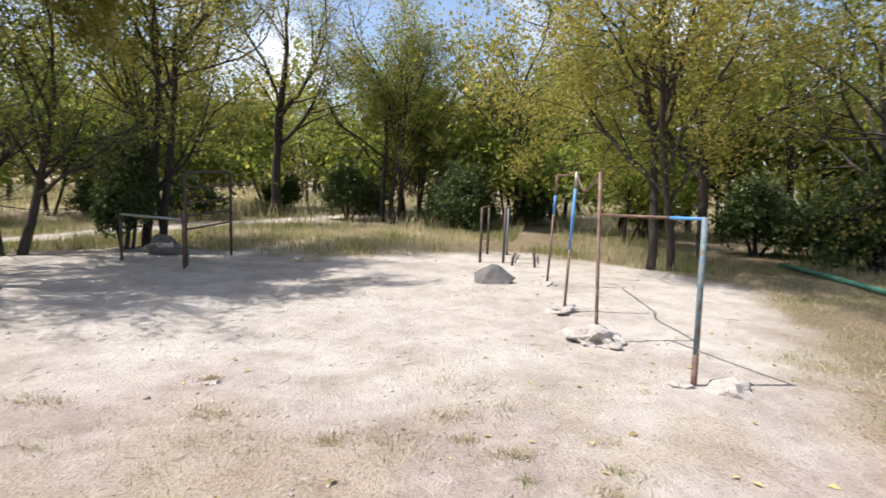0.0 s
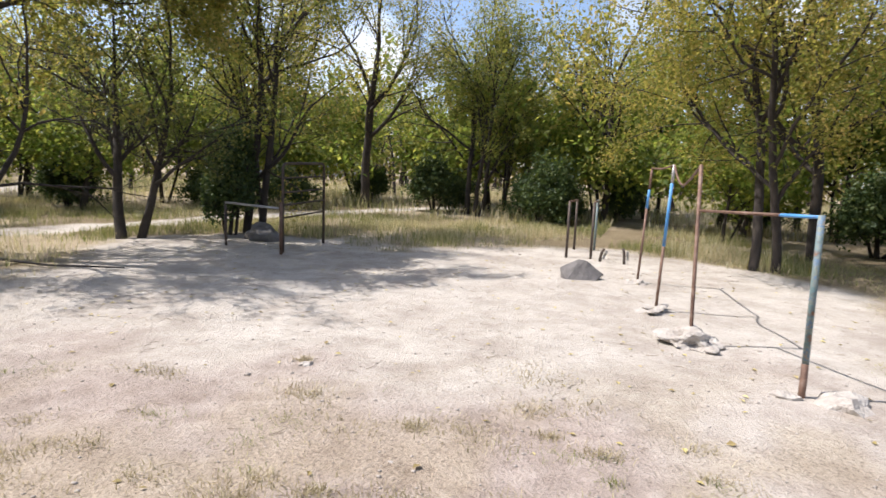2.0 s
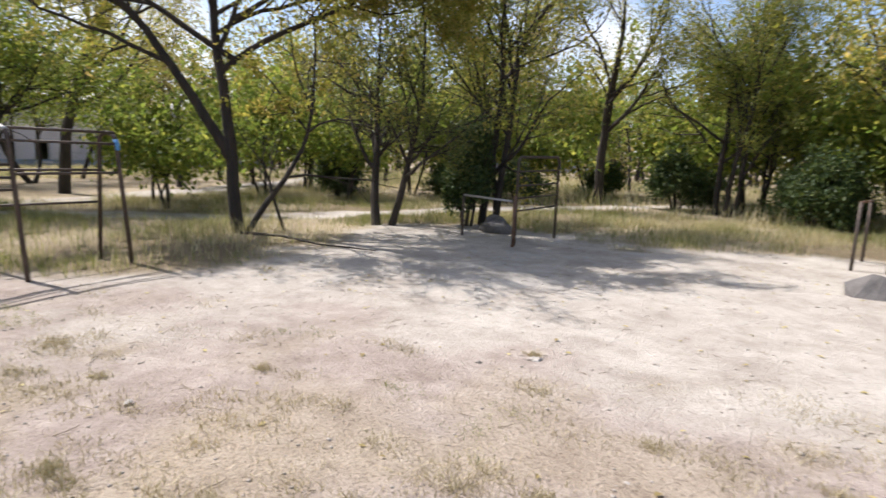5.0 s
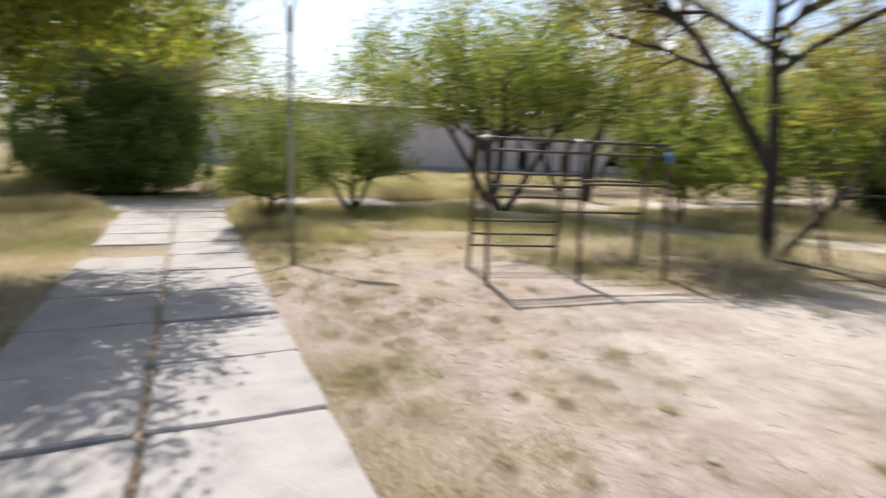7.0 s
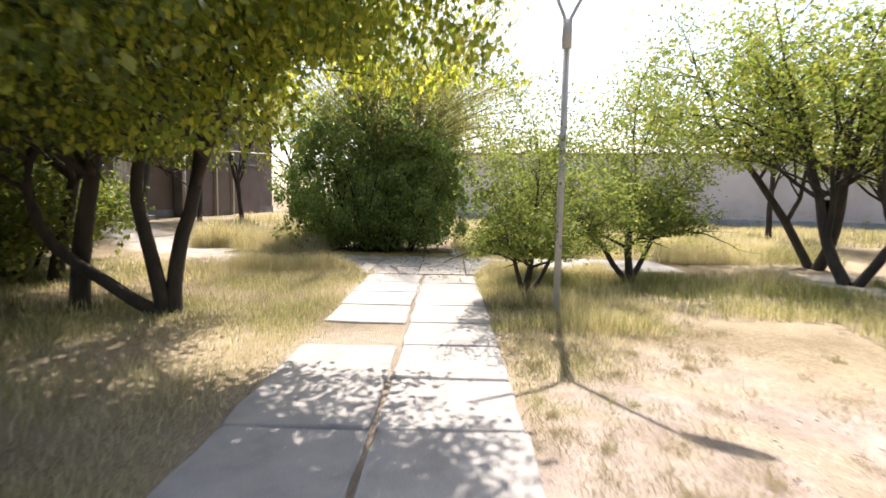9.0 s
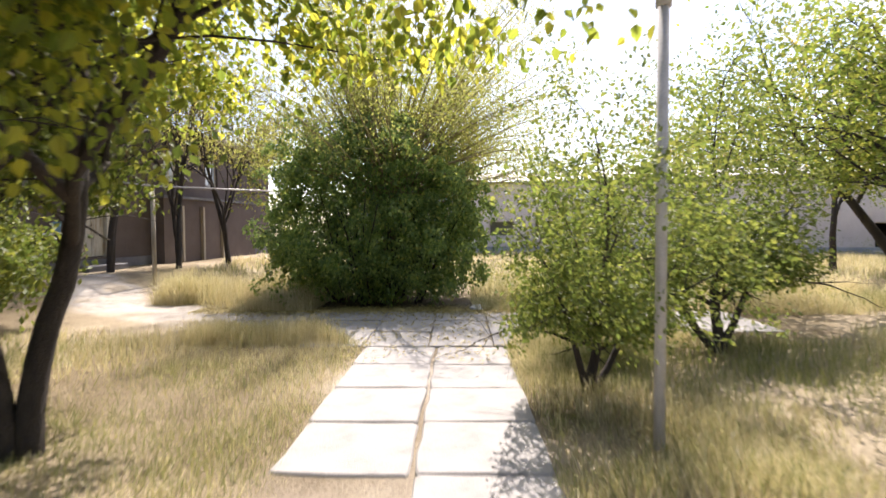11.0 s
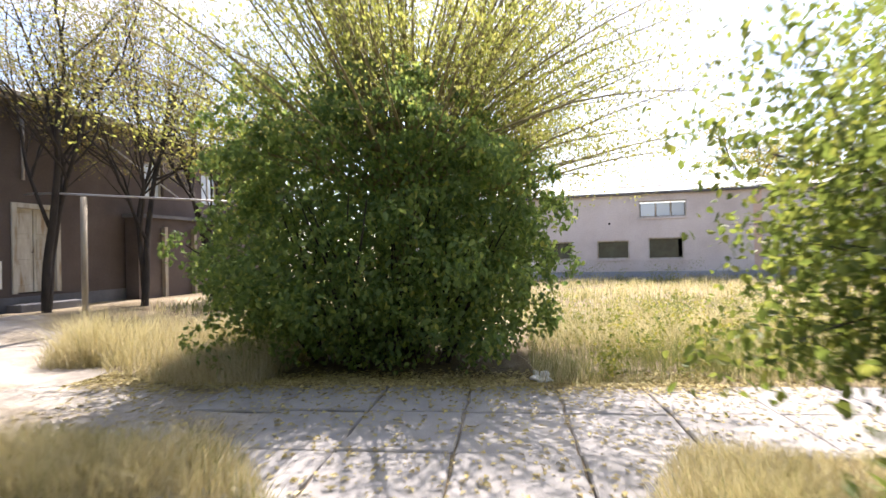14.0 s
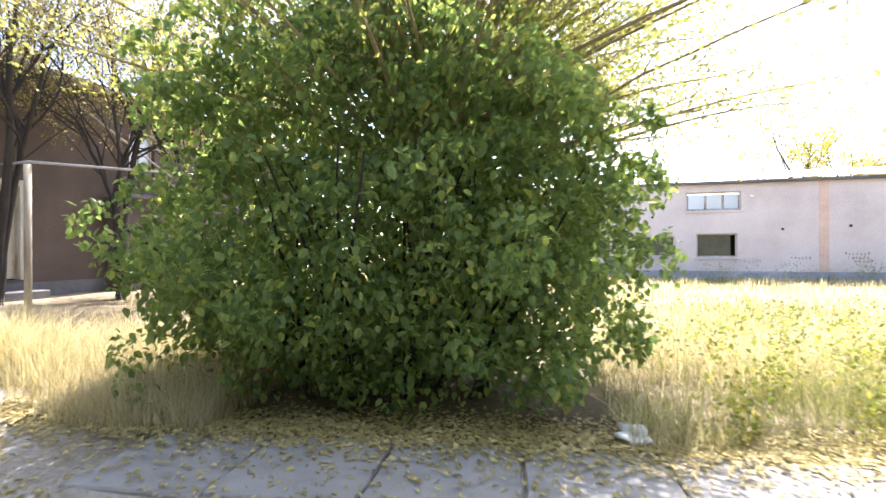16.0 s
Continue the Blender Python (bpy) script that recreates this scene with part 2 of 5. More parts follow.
def ground_material():
    m, nt, p, _ = shader("dry_ground")
    zone = nt.nodes.new("ShaderNodeAttribute")
    zone.attribute_name = "zone"
    sep = nt.nodes.new("ShaderNodeSeparateColor")
    nt.links.new(zone.outputs["Color"], sep.inputs[0])
    big, mid, fine, grit = noise_of(nt, 0.55, 5), noise_of(nt, 5, 5, 0.65), noise_of(nt, 38, 4, 0.7), noise_of(nt, 160, 2)
    sand = ramp(nt, big, [(0.3, (0.465, 0.42, 0.37)), (0.5, (0.56, 0.52, 0.465)), (0.7, (0.615, 0.58, 0.525))])
    sand = mix(nt, 0.55, sand, ramp(nt, mid, [(0.3, (0.74, 0.70, 0.66)), (0.65, (1, 1, 1))]), "MULTIPLY")
    pink = ramp(nt, mid, [(0.3, (0.33, 0.272, 0.235)), (0.7, (0.48, 0.412, 0.365))])
    straw = ramp(nt, fine, [(0.3, (0.30, 0.24, 0.16)), (0.55, (0.43, 0.36, 0.255)), (0.75, (0.54, 0.465, 0.345))])
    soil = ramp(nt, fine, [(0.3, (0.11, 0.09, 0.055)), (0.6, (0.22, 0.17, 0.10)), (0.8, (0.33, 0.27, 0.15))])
    col = mix(nt, sep.outputs[1], sand, pink)
    col = mix(nt, sep.outputs[0], col, straw)
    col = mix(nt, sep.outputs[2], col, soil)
    col = mix(nt, 0.7, col, ramp(nt, noise_of(nt, 1.7, 6, 0.65), [(0.36, (0.72, 0.69, 0.67)), (0.56, (1, 1, 1))]), "MULTIPLY")
    col = mix(nt, 0.6, col, ramp(nt, fine, [(0.34, (0.52, 0.49, 0.46)), (0.47, (1, 1, 1))]), "MULTIPLY")
    col = mix(nt, 0.55, col, ramp(nt, grit, [(0.35, (0.6, 0.58, 0.55)), (0.6, (1, 1, 1))]), "MULTIPLY")
    nt.links.new(col, p.inputs["Base Color"])
    p.inputs["Roughness"].default_value = 0.95
    p.inputs["Specular IOR Level"].default_value = 0.15
    add = nt.nodes.new("ShaderNodeMath")
    nt.links.new(mid, add.inputs[0])
    nt.links.new(fine, add.inputs[1])
    bump(nt, p, add.outputs[0], 0.7, 0.045)
    return m


GROUND = ground_material()


# ---- mesh helpers ----
def link(name, me, material, parent=None, label=""):
    ob = new(name, me)
    if material:
        me.materials.append(material)
    if parent:
        ob.parent = parent
    if label:
        ob["label"] = label
    return ob


def part(name, bm, material, parent=None, label="", smooth=False):
    me = bpy.data.meshes.new(name)
    bm.to_mesh(me)
    bm.free()
    if smooth:
        me.shade_smooth()
    return link(name, me, material, parent, label)


def raw(name, verts, faces, material, parent=None, label="", smooth=False):
    """A mesh from arrays: verts n x 3, faces m x 3 or m x 4."""
    verts, faces = np.asarray(verts, np.float32), np.asarray(faces, np.int32)
    me = bpy.data.meshes.new(name)
    k = faces.shape[1]
    me.vertices.add(len(verts))
    me.vertices.foreach_set("co", verts.ravel())
    me.loops.add(faces.size)
    me.loops.foreach_set("vertex_index", faces.ravel())
    me.polygons.add(len(faces))
    me.polygons.foreach_set("loop_start", np.arange(0, faces.size, k, dtype=np.int32))
    me.polygons.foreach_set("use_smooth", np.full(len(faces), smooth))
    me.update(calc_edges=True)
    return link(name, me, material, parent, label)


def thing(name, x, y, z=0.0, rz=0.0, label="", category="", group="", kind=""):
    ob = new(name)
    ob.matrix_basis = pose(x, y, z, 0, 0, rz)
    return tagged(ob, label, category, group, kind)


def box(bm, x0, x1, y0, y1, z0, z1, bevel=0.0):
    r = bmesh.ops.create_cube(bm, size=1.0, matrix=Matrix.LocRotScale(((x0 + x1) / 2, (y0 + y1) / 2, (z0 + z1) / 2), None, (x1 - x0, y1 - y0, z1 - z0)))
    if bevel:
        es = list({e for v in r["verts"] for e in v.link_edges})
        bmesh.ops.bevel(bm, geom=es, offset=bevel, segments=1, affect="EDGES")


def boxed(*args, bevel=0.0):
    bm = bmesh.new()
    box(bm, *args, bevel=bevel)
    return bm


def tube_arrays(lines):
    """Tapered tubes along polylines: (points, radii, sides) each."""
    V, F, base = [], [], 0
    for pts, radii, sides in lines:
        pts = np.asarray(pts, float)
        tan = np.gradient(pts, axis=0)
        tan /= np.linalg.norm(tan, axis=1, keepdims=True) + 1e-9
        ref = np.array([0.0, 0, 1]) if abs(tan[0, 2]) < 0.9 else np.array([1.0, 0, 0])
        a = np.cross(tan, ref)
        a /= np.linalg.norm(a, axis=1, keepdims=True) + 1e-9
        b = np.cross(tan, a)
        ang = np.arange(sides) * 2 * np.pi / sides
        ring = pts[:, None] + np.asarray(radii, float)[:, None, None] * (a[:, None] * np.cos(ang)[None, :, None] + b[:, None] * np.sin(ang)[None, :, None])
        V.append(ring.reshape(-1, 3))
        n = len(pts)
        i, j = np.meshgrid(np.arange(n - 1), np.arange(sides), indexing="ij")
        k = (j + 1) % sides
        q = np.stack([i * sides + j, i * sides + k, (i + 1) * sides + k, (i + 1) * sides + j], -1).reshape(-1, 4) + base
        F.append(q)
        base += n * sides
    return np.concatenate(V), np.concatenate(F)


def tube(name, pts, radius, material, parent=None, label="", sides=10, end=None):
    """One pipe with closed ends, bent along the points."""
    pts = [np.asarray(p, float) for p in pts]
    r = np.linspace(radius, radius if end is None else end, len(pts))
    first, last = pts[0] - (pts[1] - pts[0]) * 1e-3, pts[-1] + (pts[-1] - pts[-2]) * 1e-3
    v, f = tube_arrays([([first] + pts + [last], [radius * 0.2, *r, r[-1] * 0.2], sides)])
    return raw(name, v, f, material, parent, label, True)


def rough_rock(rng, sx, sy, sz, cuts=2, jag=0.16):
    bm = bmesh.new()
    bmesh.ops.create_icosphere(bm, subdivisions=cuts, radius=1.0)
    off = Vector(rng.uniform(-50, 50, 3))
    for v in bm.verts:
        d = 1 + jag * noise.noise(v.co * 1.4 + off) * 2 + jag * 0.5 * noise.noise(v.co * 3.5 + off)
        v.co = Vector((v.co.x * sx * d, v.co.y * sy * d, max(v.co.z * sz * d, -0.25 * sz)))
    return bm


# ---- plants ----
def unit(v):
    v = np.asarray(v, float)
    return v / (np.linalg.norm(v, axis=-1, keepdims=True) + 1e-9)


def limb(rng, p, d, length, radius, level, spec, lines, anchors, bow=None):
    """A limb that wanders, carries side limbs and ends in leafy twigs."""
    n = max(3, int(length / spec.get("step", 0.32)))
    pts, dirs = [np.array(p, float)], [unit(d)]
    for k in range(n):
        d = dirs[-1] + rng.normal(0, spec["wander"] * (0.5 if level == 0 else 1), 3) + np.array([0, 0, spec["up"][level]])
        d = unit(d + np.array(bow[0 if k < n * 0.3 else 1])) if bow else unit(d)
        pts.append(pts[-1] + d * length / n)
        dirs.append(d)
    last = level == len(spec["kids"])
    radii = np.linspace(radius, radius * (0.25 if last else 0.5), n + 1)
    lines.append((pts, radii, (8, 6, 4, 3, 3)[level]))
    if last:
        anchors.extend(pts[1:])
        return
    if level == len(spec["kids"]) - 1:
        anchors.extend(pts[n // 2 + 1:])
    kids = spec["kids"][level]
    for k in range(kids):
        f = 1.0 if k == 0 else rng.uniform(spec["bare"][level], 0.98)
        i = min(n, int(round(f * n)))
        side = unit(np.cross(dirs[i], rng.normal(0, 1, 3)))
        ang = rng.uniform(*spec["spread"]) * (0.35 if k == 0 else 1)
        cd = dirs[i] * math.cos(ang) + side * math.sin(ang)
        grown = length * rng.uniform(*spec["shrink"])
        if "clear" in spec:
            for _ in range(8):
                if spec["clear"](pts[i] + cd * grown):
                    break
                side = unit(np.cross(dirs[i], rng.normal(0, 1, 3)))
                cd = unit(dirs[i] * math.cos(ang) + side * math.sin(ang) + np.array([0, 0, 0.15]))
            else:
                continue
        limb(rng, pts[i], cd, grown, radii[i] * (0.8 if k == 0 else 0.6), level + 1, spec, lines, anchors)


LEAF_SMALL = (np.array([(0, 0, 0), (-0.3, 0.5, 0.07), (0, 1, -0.06), (0.3, 0.5, 0.07)]), np.array([(0, 1, 2), (0, 2, 3)]))
LEAF_WIDE = (np.array([(0, 0, 0), (-0.33, 0.28, 0.07), (-0.27, 0.66, 0.05), (0, 1, -0.10), (0.27, 0.66, 0.05), (0.33, 0.28, 0.07)]),
             np.array([(0, 1, 2), (0, 2, 3), (0, 3, 4), (0, 4, 5)]))


def leaves(rng, centres, size, droop=0.25, flat=0.5, shape=LEAF_SMALL):
    """Arrays of single leaves at the centres, each turned its own way."""
    n = len(centres)
    out = unit(rng.normal(0, 1, (n, 3)) + np.array([0, 0, -droop * 2]))
    nrm = unit(rng.normal(0, 1, (n, 3)) + np.array([0, 0, flat * 2.5]))
    side = unit(np.cross(out, nrm))
    nrm = np.cross(side, out)
    s = size * rng.uniform(0.65, 1.3, (n, 1, 1))
    t, f = shape
    v = centres[:, None] + s * (t[None, :, 0:1] * side[:, None] + t[None, :, 1:2] * out[:, None] + t[None, :, 2:3] * nrm[:, None])
    faces = f[None] + (np.arange(n) * len(t))[:, None, None]
    return v.reshape(-1, 3), faces.reshape(-1, 3)


ELM = dict(kids=(8, 5, 4), bare=(0.28, 0.25, 0.15), wander=0.11, up=(0.03, 0.05, 0.02, -0.02), spread=(0.45, 1.0), shrink=(0.42, 0.66))
AIRY = dict(kids=(5, 5, 4), bare=(0.45, 0.3, 0.2), wander=0.13, up=(0.03, 0.08, 0.03, 0.0), spread=(0.35, 0.8), shrink=(0.45, 0.7))
LOW = dict(kids=(7, 5, 4), bare=(0.3, 0.25, 0.15), wander=0.16, up=(0.0, 0.02, 0.0, -0.06), spread=(0.5, 1.2), shrink=(0.45, 0.7))


def tree(name, rng, stems, spec, leaf_material, per, size, spread=0.16, bark=None, shape=LEAF_SMALL, droop=0.25, keep=None, trim=False, **tags):
    """stems: (offset, direction, length, radius, and the bends of its lower and upper part, if any). per: leaves at each twig point."""
    lines, anchors = [], []
    for off, d, length, radius, *bow in stems:
        start = np.array(off if len(off) == 3 else (*off, -0.12), float)
        if len(off) == 3:
            grown = np.concatenate([np.array(q[0]) for q in lines if max(q[1]) >= radius])
            start = grown[np.argmin(((grown - start) ** 2).sum(1))] - np.array([0, 0, 0.12])
        else:
            lines.append(([start, start + np.array([0, 0, 0.14])], [radius * 1.45, radius * 1.02], 8))
        limb(rng, start + np.array([0, 0, 0.12]), d, length, radius, 0, spec, lines, anchors, bow)
    ob = thing(name, 0, 0, 0, 0, **tags)
    if trim:
        lines = [q for q in lines if max(q[1]) > 0.04 or keep(np.array([q[0][-1]]))[0]]
    v, f = tube_arrays(lines)
    raw("trunk", v, f, bark or BARK, ob, "", True)
    a = np.repeat(np.array(anchors), per, 0) + rng.normal(0, spread, (len(anchors) * per, 3))
    a = a[a[:, 2] > 0.15]
    if keep is not None:
        a = a[keep(a)]
    v, f = leaves(rng, a, size, droop, shape=shape)
    raw("crown", v, f, leaf_material, ob)
    return ob


def blades(rng, xy, z, height, width, lean=0.35):
    """Grass blades at the places: narrow, tapering and bent."""
    n = len(xy)
    ang = rng.uniform(0, 2 * np.pi, n)
    side = np.stack([np.cos(ang), np.sin(ang), 0 * ang], 1)
    to = rng.uniform(0, 2 * np.pi, n)
    bend = np.stack([np.cos(to), np.sin(to), 0 * to], 1) * (np.abs(rng.normal(0, lean, n)) * height)[:, None]
    base = np.concatenate([xy, z[:, None] - 0.01], 1)
    up = np.zeros((n, 3))
    up[:, 2] = height
    w = (width * rng.uniform(0.6, 1.3, n))[:, None]
    v = np.stack([base - side * w, base + side * w, base + up * 0.55 + bend * 0.35 + side * w * 0.7, base + up * 0.55 + bend * 0.35 - side * w * 0.7, base + up * 0.95 + bend], 1)
    f = np.array([(0, 1, 2), (0, 2, 3), (3, 2, 4)])[None] + (np.arange(n) * 5)[:, None, None]
    return v.reshape(-1, 3), f.reshape(-1, 3)


# ---- plan ----
START, ALONG, ACROSS = np.array([-3.9, -1.1]), np.array([-0.970, -0.242]), np.array([-0.242, 0.970])


def sn(s, n, z=0.0):
    """A place s metres along the footpath and n metres to the right of its middle joint."""
    p = START + ALONG * s + ACROSS * n
    return float(p[0]), float(p[1]), z


def to_sn(x, y):
    dx, dy = x - START[0], y - START[1]
    return dx * ALONG[0] + dy * ALONG[1], dx * ACROSS[0] + dy * ACROSS[1]


TABLE = RNG.uniform(0, 1, (256, 256))


def vnoise(x, y, scale, shift=0):
    """Smooth noise from 0 to 1 over the plan, with lumps of about the given size."""
    x, y = np.asarray(x) / scale + 31.7 + shift, np.asarray(y) / scale + 17.3 + shift * 1.7
    i, j = np.floor(x).astype(int), np.floor(y).astype(int)
    u, v = x - i, y - j
    u, v = u * u * (3 - 2 * u), v * v * (3 - 2 * v)
    g = lambda a, b: TABLE[a % 256, b % 256]
    return (g(i, j) * (1 - u) + g(i + 1, j) * u) * (1 - v) + (g(i, j + 1) * (1 - u) + g(i + 1, j + 1) * u) * v


def to_line(x, y, line):
    best = np.full(np.shape(x), 1e9)
    for (ax, ay), (bx, by) in zip(line[:-1], line[1:]):
        t = np.clip(((x - ax) * (bx - ax) + (y - ay) * (by - ay)) / ((bx - ax) ** 2 + (by - ay) ** 2), 0, 1)
        best = np.minimum(best, np.hypot(x - ax - t * (bx - ax), y - ay - t * (by - ay)))
    return best


def inside(x, y, poly):
    """Metres inside a polygon; negative outside."""
    hit = np.zeros(np.shape(x), bool)
    for (ax, ay), (bx, by) in zip(poly, poly[1:] + poly[:1]):
        cross = (ay > y) != (by > y)
        hit ^= cross & (x < (bx - ax) * (y - ay) / ((by - ay) if by != ay else 1e-9) + ax)
    d = to_line(x, y, poly + poly[:1])
    return np.where(hit, d, -d)


CLEARING = [(4.2, 2.2), (2.9, 3.0), (4.4, 7.0), (5.2, 9.2), (4.2, 10.9), (1.8, 12.6), (-0.4, 11.6), (-2.6, 10.9), (-4.0, 12.2), (-6.5, 11.6), (-7.6, 10.0),
            (-7.6, 8.4), (-6.9, 6.2), (-6.4, 4.6), (-7.6, 3.2), (-8.6, 1.4), (-9.4, 0.3), (-8.9, -0.75), (-6.7, -0.5), (-4.2, 0.1), (-0.3, 1.05), (4, 1.95)]
DIRT_PATH = [(-15.5, 3.2), (-13.6, 5.8), (-11.6, 7.5), (-10.1, 10.0), (-8.5, 14.2), (-6.3, 18.2), (-2, 25)]
BACK_PATH = [(-16.2, 4.2), (-17.0, 7.5), (-19, 13.7), (-24, 24)]
YARD = [(-14.6, -5.6), (-14.9, -8.2), (-15.6, -11), (-17.8, -14.6)]
GLADE = [(0.5, 12.8), (2.2, 14.0), (4.0, 22), (2.5, 27)]


def smooth(a, b, x):
    t = np.clip((x - a) / (b - a), 0, 1)
    return t * t * (3 - 2 * t)


def bareness(x, y):
    """1 on trodden soil, 0 in the grass."""
    wob = (vnoise(x, y, 1.3) - 0.5) * 1.1 + (vnoise(x, y, 0.35, 5) - 0.5) * 0.5
    b = smooth(-0.35, 0.45, inside(x, y, CLEARING) + wob)
    b = np.maximum(b, smooth(0.75, 0.35, to_line(x, y, DIRT_PATH) + wob * 0.4))
    b = np.maximum(b, smooth(1.0, 0.6, to_line(x, y, BACK_PATH) + wob * 0.4))
    b = np.maximum(b, smooth(1.0, 0.6, to_line(x, y, YARD) + wob * 0.4))
    return np.clip(b, 0, 1)


def paved(x, y):
    """How far inside the paving; negative outside."""
    s, n = to_sn(x, y)
    foot = np.minimum(np.minimum(1.0 - np.abs(n + 0.02), 10.3 - s), s + 13)
    # the lane's near edge gives way to grass on both sides of the footpath
    near = 10.05 + np.clip((-1.1 - n) * 1.35, 0, 2.2) + np.clip((n - 1.0) * 2.0, 0, 1.1)
    road = np.minimum(np.minimum(s - near, 13.2 - s), np.minimum(n + 3.6, 5.2 - n))
    return np.maximum(foot, road)


def ground_z(x, y):
    z = (vnoise(x, y, 2.5, 9) - 0.5) * 0.07 + (vnoise(x, y, 0.6, 3) - 0.5) * 0.022
    s, n = to_sn(x, y)
    z = z * smooth(-0.05, 0.6, -paved(x, y)) + (0.013 * vnoise(x, y, 0.5, 14) - 0.026) * smooth(-0.06, 0.1, paved(x, y))
    z = z + 0.4 * smooth(-10.5, -15.0, y) * smooth(-11, -15, x)
    return z


def make_ground():
    def axis(lo, hi, step):
        mid = np.arange(lo, hi + 1e-6, step)
        out = np.cumsum(0.5 * 1.35 ** np.arange(20))
        return np.concatenate([lo - out[::-1], mid, hi + out])
    xs, ys = axis(-24, 12, 0.16), axis(-17, 26, 0.18)
    X, Y = np.meshgrid(xs, ys, indexing="ij")
    x, y = X.ravel(), Y.ravel()
    v = np.stack([x, y, ground_z(x, y)], 1)
    nx, ny = X.shape
    i, j = np.meshgrid(np.arange(nx - 1), np.arange(ny - 1), indexing="ij")
    a = i * ny + j
    f = np.stack([a, a + ny, a + ny + 1, a + 1], -1).reshape(-1, 4)
    ob = raw("ground", v, f, GROUND, smooth=True)
    tagged(ob, "pale dusty bare soil with dry straw patches", "ground", kind="structure")
    bare = bareness(x, y)
    s, n = to_sn(x, y)
    pink = smooth(4.6, 2.0, n - 1.0 + (vnoise(x, y, 1.0, 2) - 0.5) * 3 + 1.2 * smooth(-3, 1, x)) * smooth(7.0, 4.0, s)
    straw = np.maximum(1 - bare, 0.6 * smooth(0.55, 0.75, vnoise(x, y, 0.45, 11)) * smooth(4.5, 1.0, n - 1.0))
    straw = straw * (1 - 0.65 * smooth(-0.1, 0.1, paved(x, y)))
    soil = (1 - bare) * smooth(0.3, 0.75, vnoise(x, y, 1.8, 21)) * 0.8
    soil = np.maximum(soil, 0.65 * (1 - bare) * smooth(2.3, 3.6, x) * smooth(14, 11, y) * smooth(1.2, 2.4, n))
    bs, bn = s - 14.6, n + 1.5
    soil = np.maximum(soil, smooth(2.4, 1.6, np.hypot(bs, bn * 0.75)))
    colours = np.ones((len(x), 4), np.float32)
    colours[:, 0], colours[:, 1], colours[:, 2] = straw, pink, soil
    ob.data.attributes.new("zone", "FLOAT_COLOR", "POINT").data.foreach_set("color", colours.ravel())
    return ob


make_ground()


# ---- paving ----
def slab_mesh(rng, sx, sy):
    """A worn slab with a slightly ragged outline and rounded top edge."""
    edge = []
    for (ax, ay), (bx, by) in zip(((-1, -1), (1, -1), (1, 1), (-1, 1)), ((1, -1), (1, 1), (-1, 1), (-1, -1))):
        for t in (0.03, 0.35, 0.68, 0.97):
            edge.append(((ax + (bx - ax) * t) * sx / 2, (ay + (by - ay) * t) * sy / 2))
    outer = [(x + rng.uniform(-0.022, 0.008) * np.sign(x), y + rng.uniform(-0.022, 0.008) * np.sign(y)) for x, y in edge]
    bm = bmesh.new()
    rings = [[bm.verts.new((x * k, y * k, z)) for x, y in outer] for k, z in ((0.975, 0.0), (1.0, -0.014), (1.0, -0.09))]
    bm.faces.new(rings[0])
    for a, b in zip(rings[:-1], rings[1:]):
        for i in range(len(a)):
            bm.faces.new((a[i - 1], b[i - 1], b[i], a[i]))
    bmesh.ops.recalc_face_normals(bm, faces=bm.faces[:])
    me = bpy.data.meshes.new("slab")
    bm.to_mesh(me)
    bm.free()
    me.materials.append(CONCRETE)
    return me


def make_paving():
    rng = np.random.default_rng(3)
    turn = math.degrees(math.atan2(ALONG[1], ALONG[0]))
    footpath = thing("footpath", 0, 0, 0, 0, "worn pale concrete slab footpath, two slabs wide", "footpath", kind="structure")
    road = thing("road", 0, 0, 0, 0, "grey worn concrete slab lane crossing the footpath", "road", kind="structure")
    small = [slab_mesh(rng, 0.985, 0.985) for _ in range(5)]
    wide = [slab_mesh(rng, 1.045, 0.922) for _ in range(5)]

    def lay(parent, me, s, n):
        x, y, _ = sn(s, n)
        ob = new("slab", me)
        ob.parent = parent
        ob.matrix_basis = pose(x, y, 0.012 + rng.uniform(-0.008, 0.012), rng.uniform(-0.5, 0.5), rng.uniform(-0.5, 0.5), turn + rng.uniform(-0.6, 0.6))
    for k in range(-10, 10):
        for side in (-1, 1):
            if k == 5 and side < 0:
                continue
            lay(footpath, small[rng.integers(5)], k + 0.52, side * 0.505)
    for k in range(3):
        for j in range(-3, 6):
            s, n = 10.55 + k * 1.05, j * 0.93 + 0.35
            if s + 0.2 > 10.05 + max(0, (-1.1 - n) * 1.35) + min(1.1, max(0, (n - 1.0) * 2.0)):
                lay(road, wide[rng.integers(5)], s, n)


make_paving()


# ---- playground ----
def bend(points, corner=0.12, steps=5):
    """A polyline with rounded corners."""
    pts = [np.array(p, float) for p in points]
    out = [pts[0]]
    for a, b, c in zip(pts[:-2], pts[1:-1], pts[2:]):
        p, q = b + unit(a - b) * corner, b + unit(c - b) * corner
        for t in np.linspace(0, 1, steps):
            out.append(p * (1 - t) ** 2 + 2 * b * t * (1 - t) + q * t * t)
    return out + [pts[-1]]


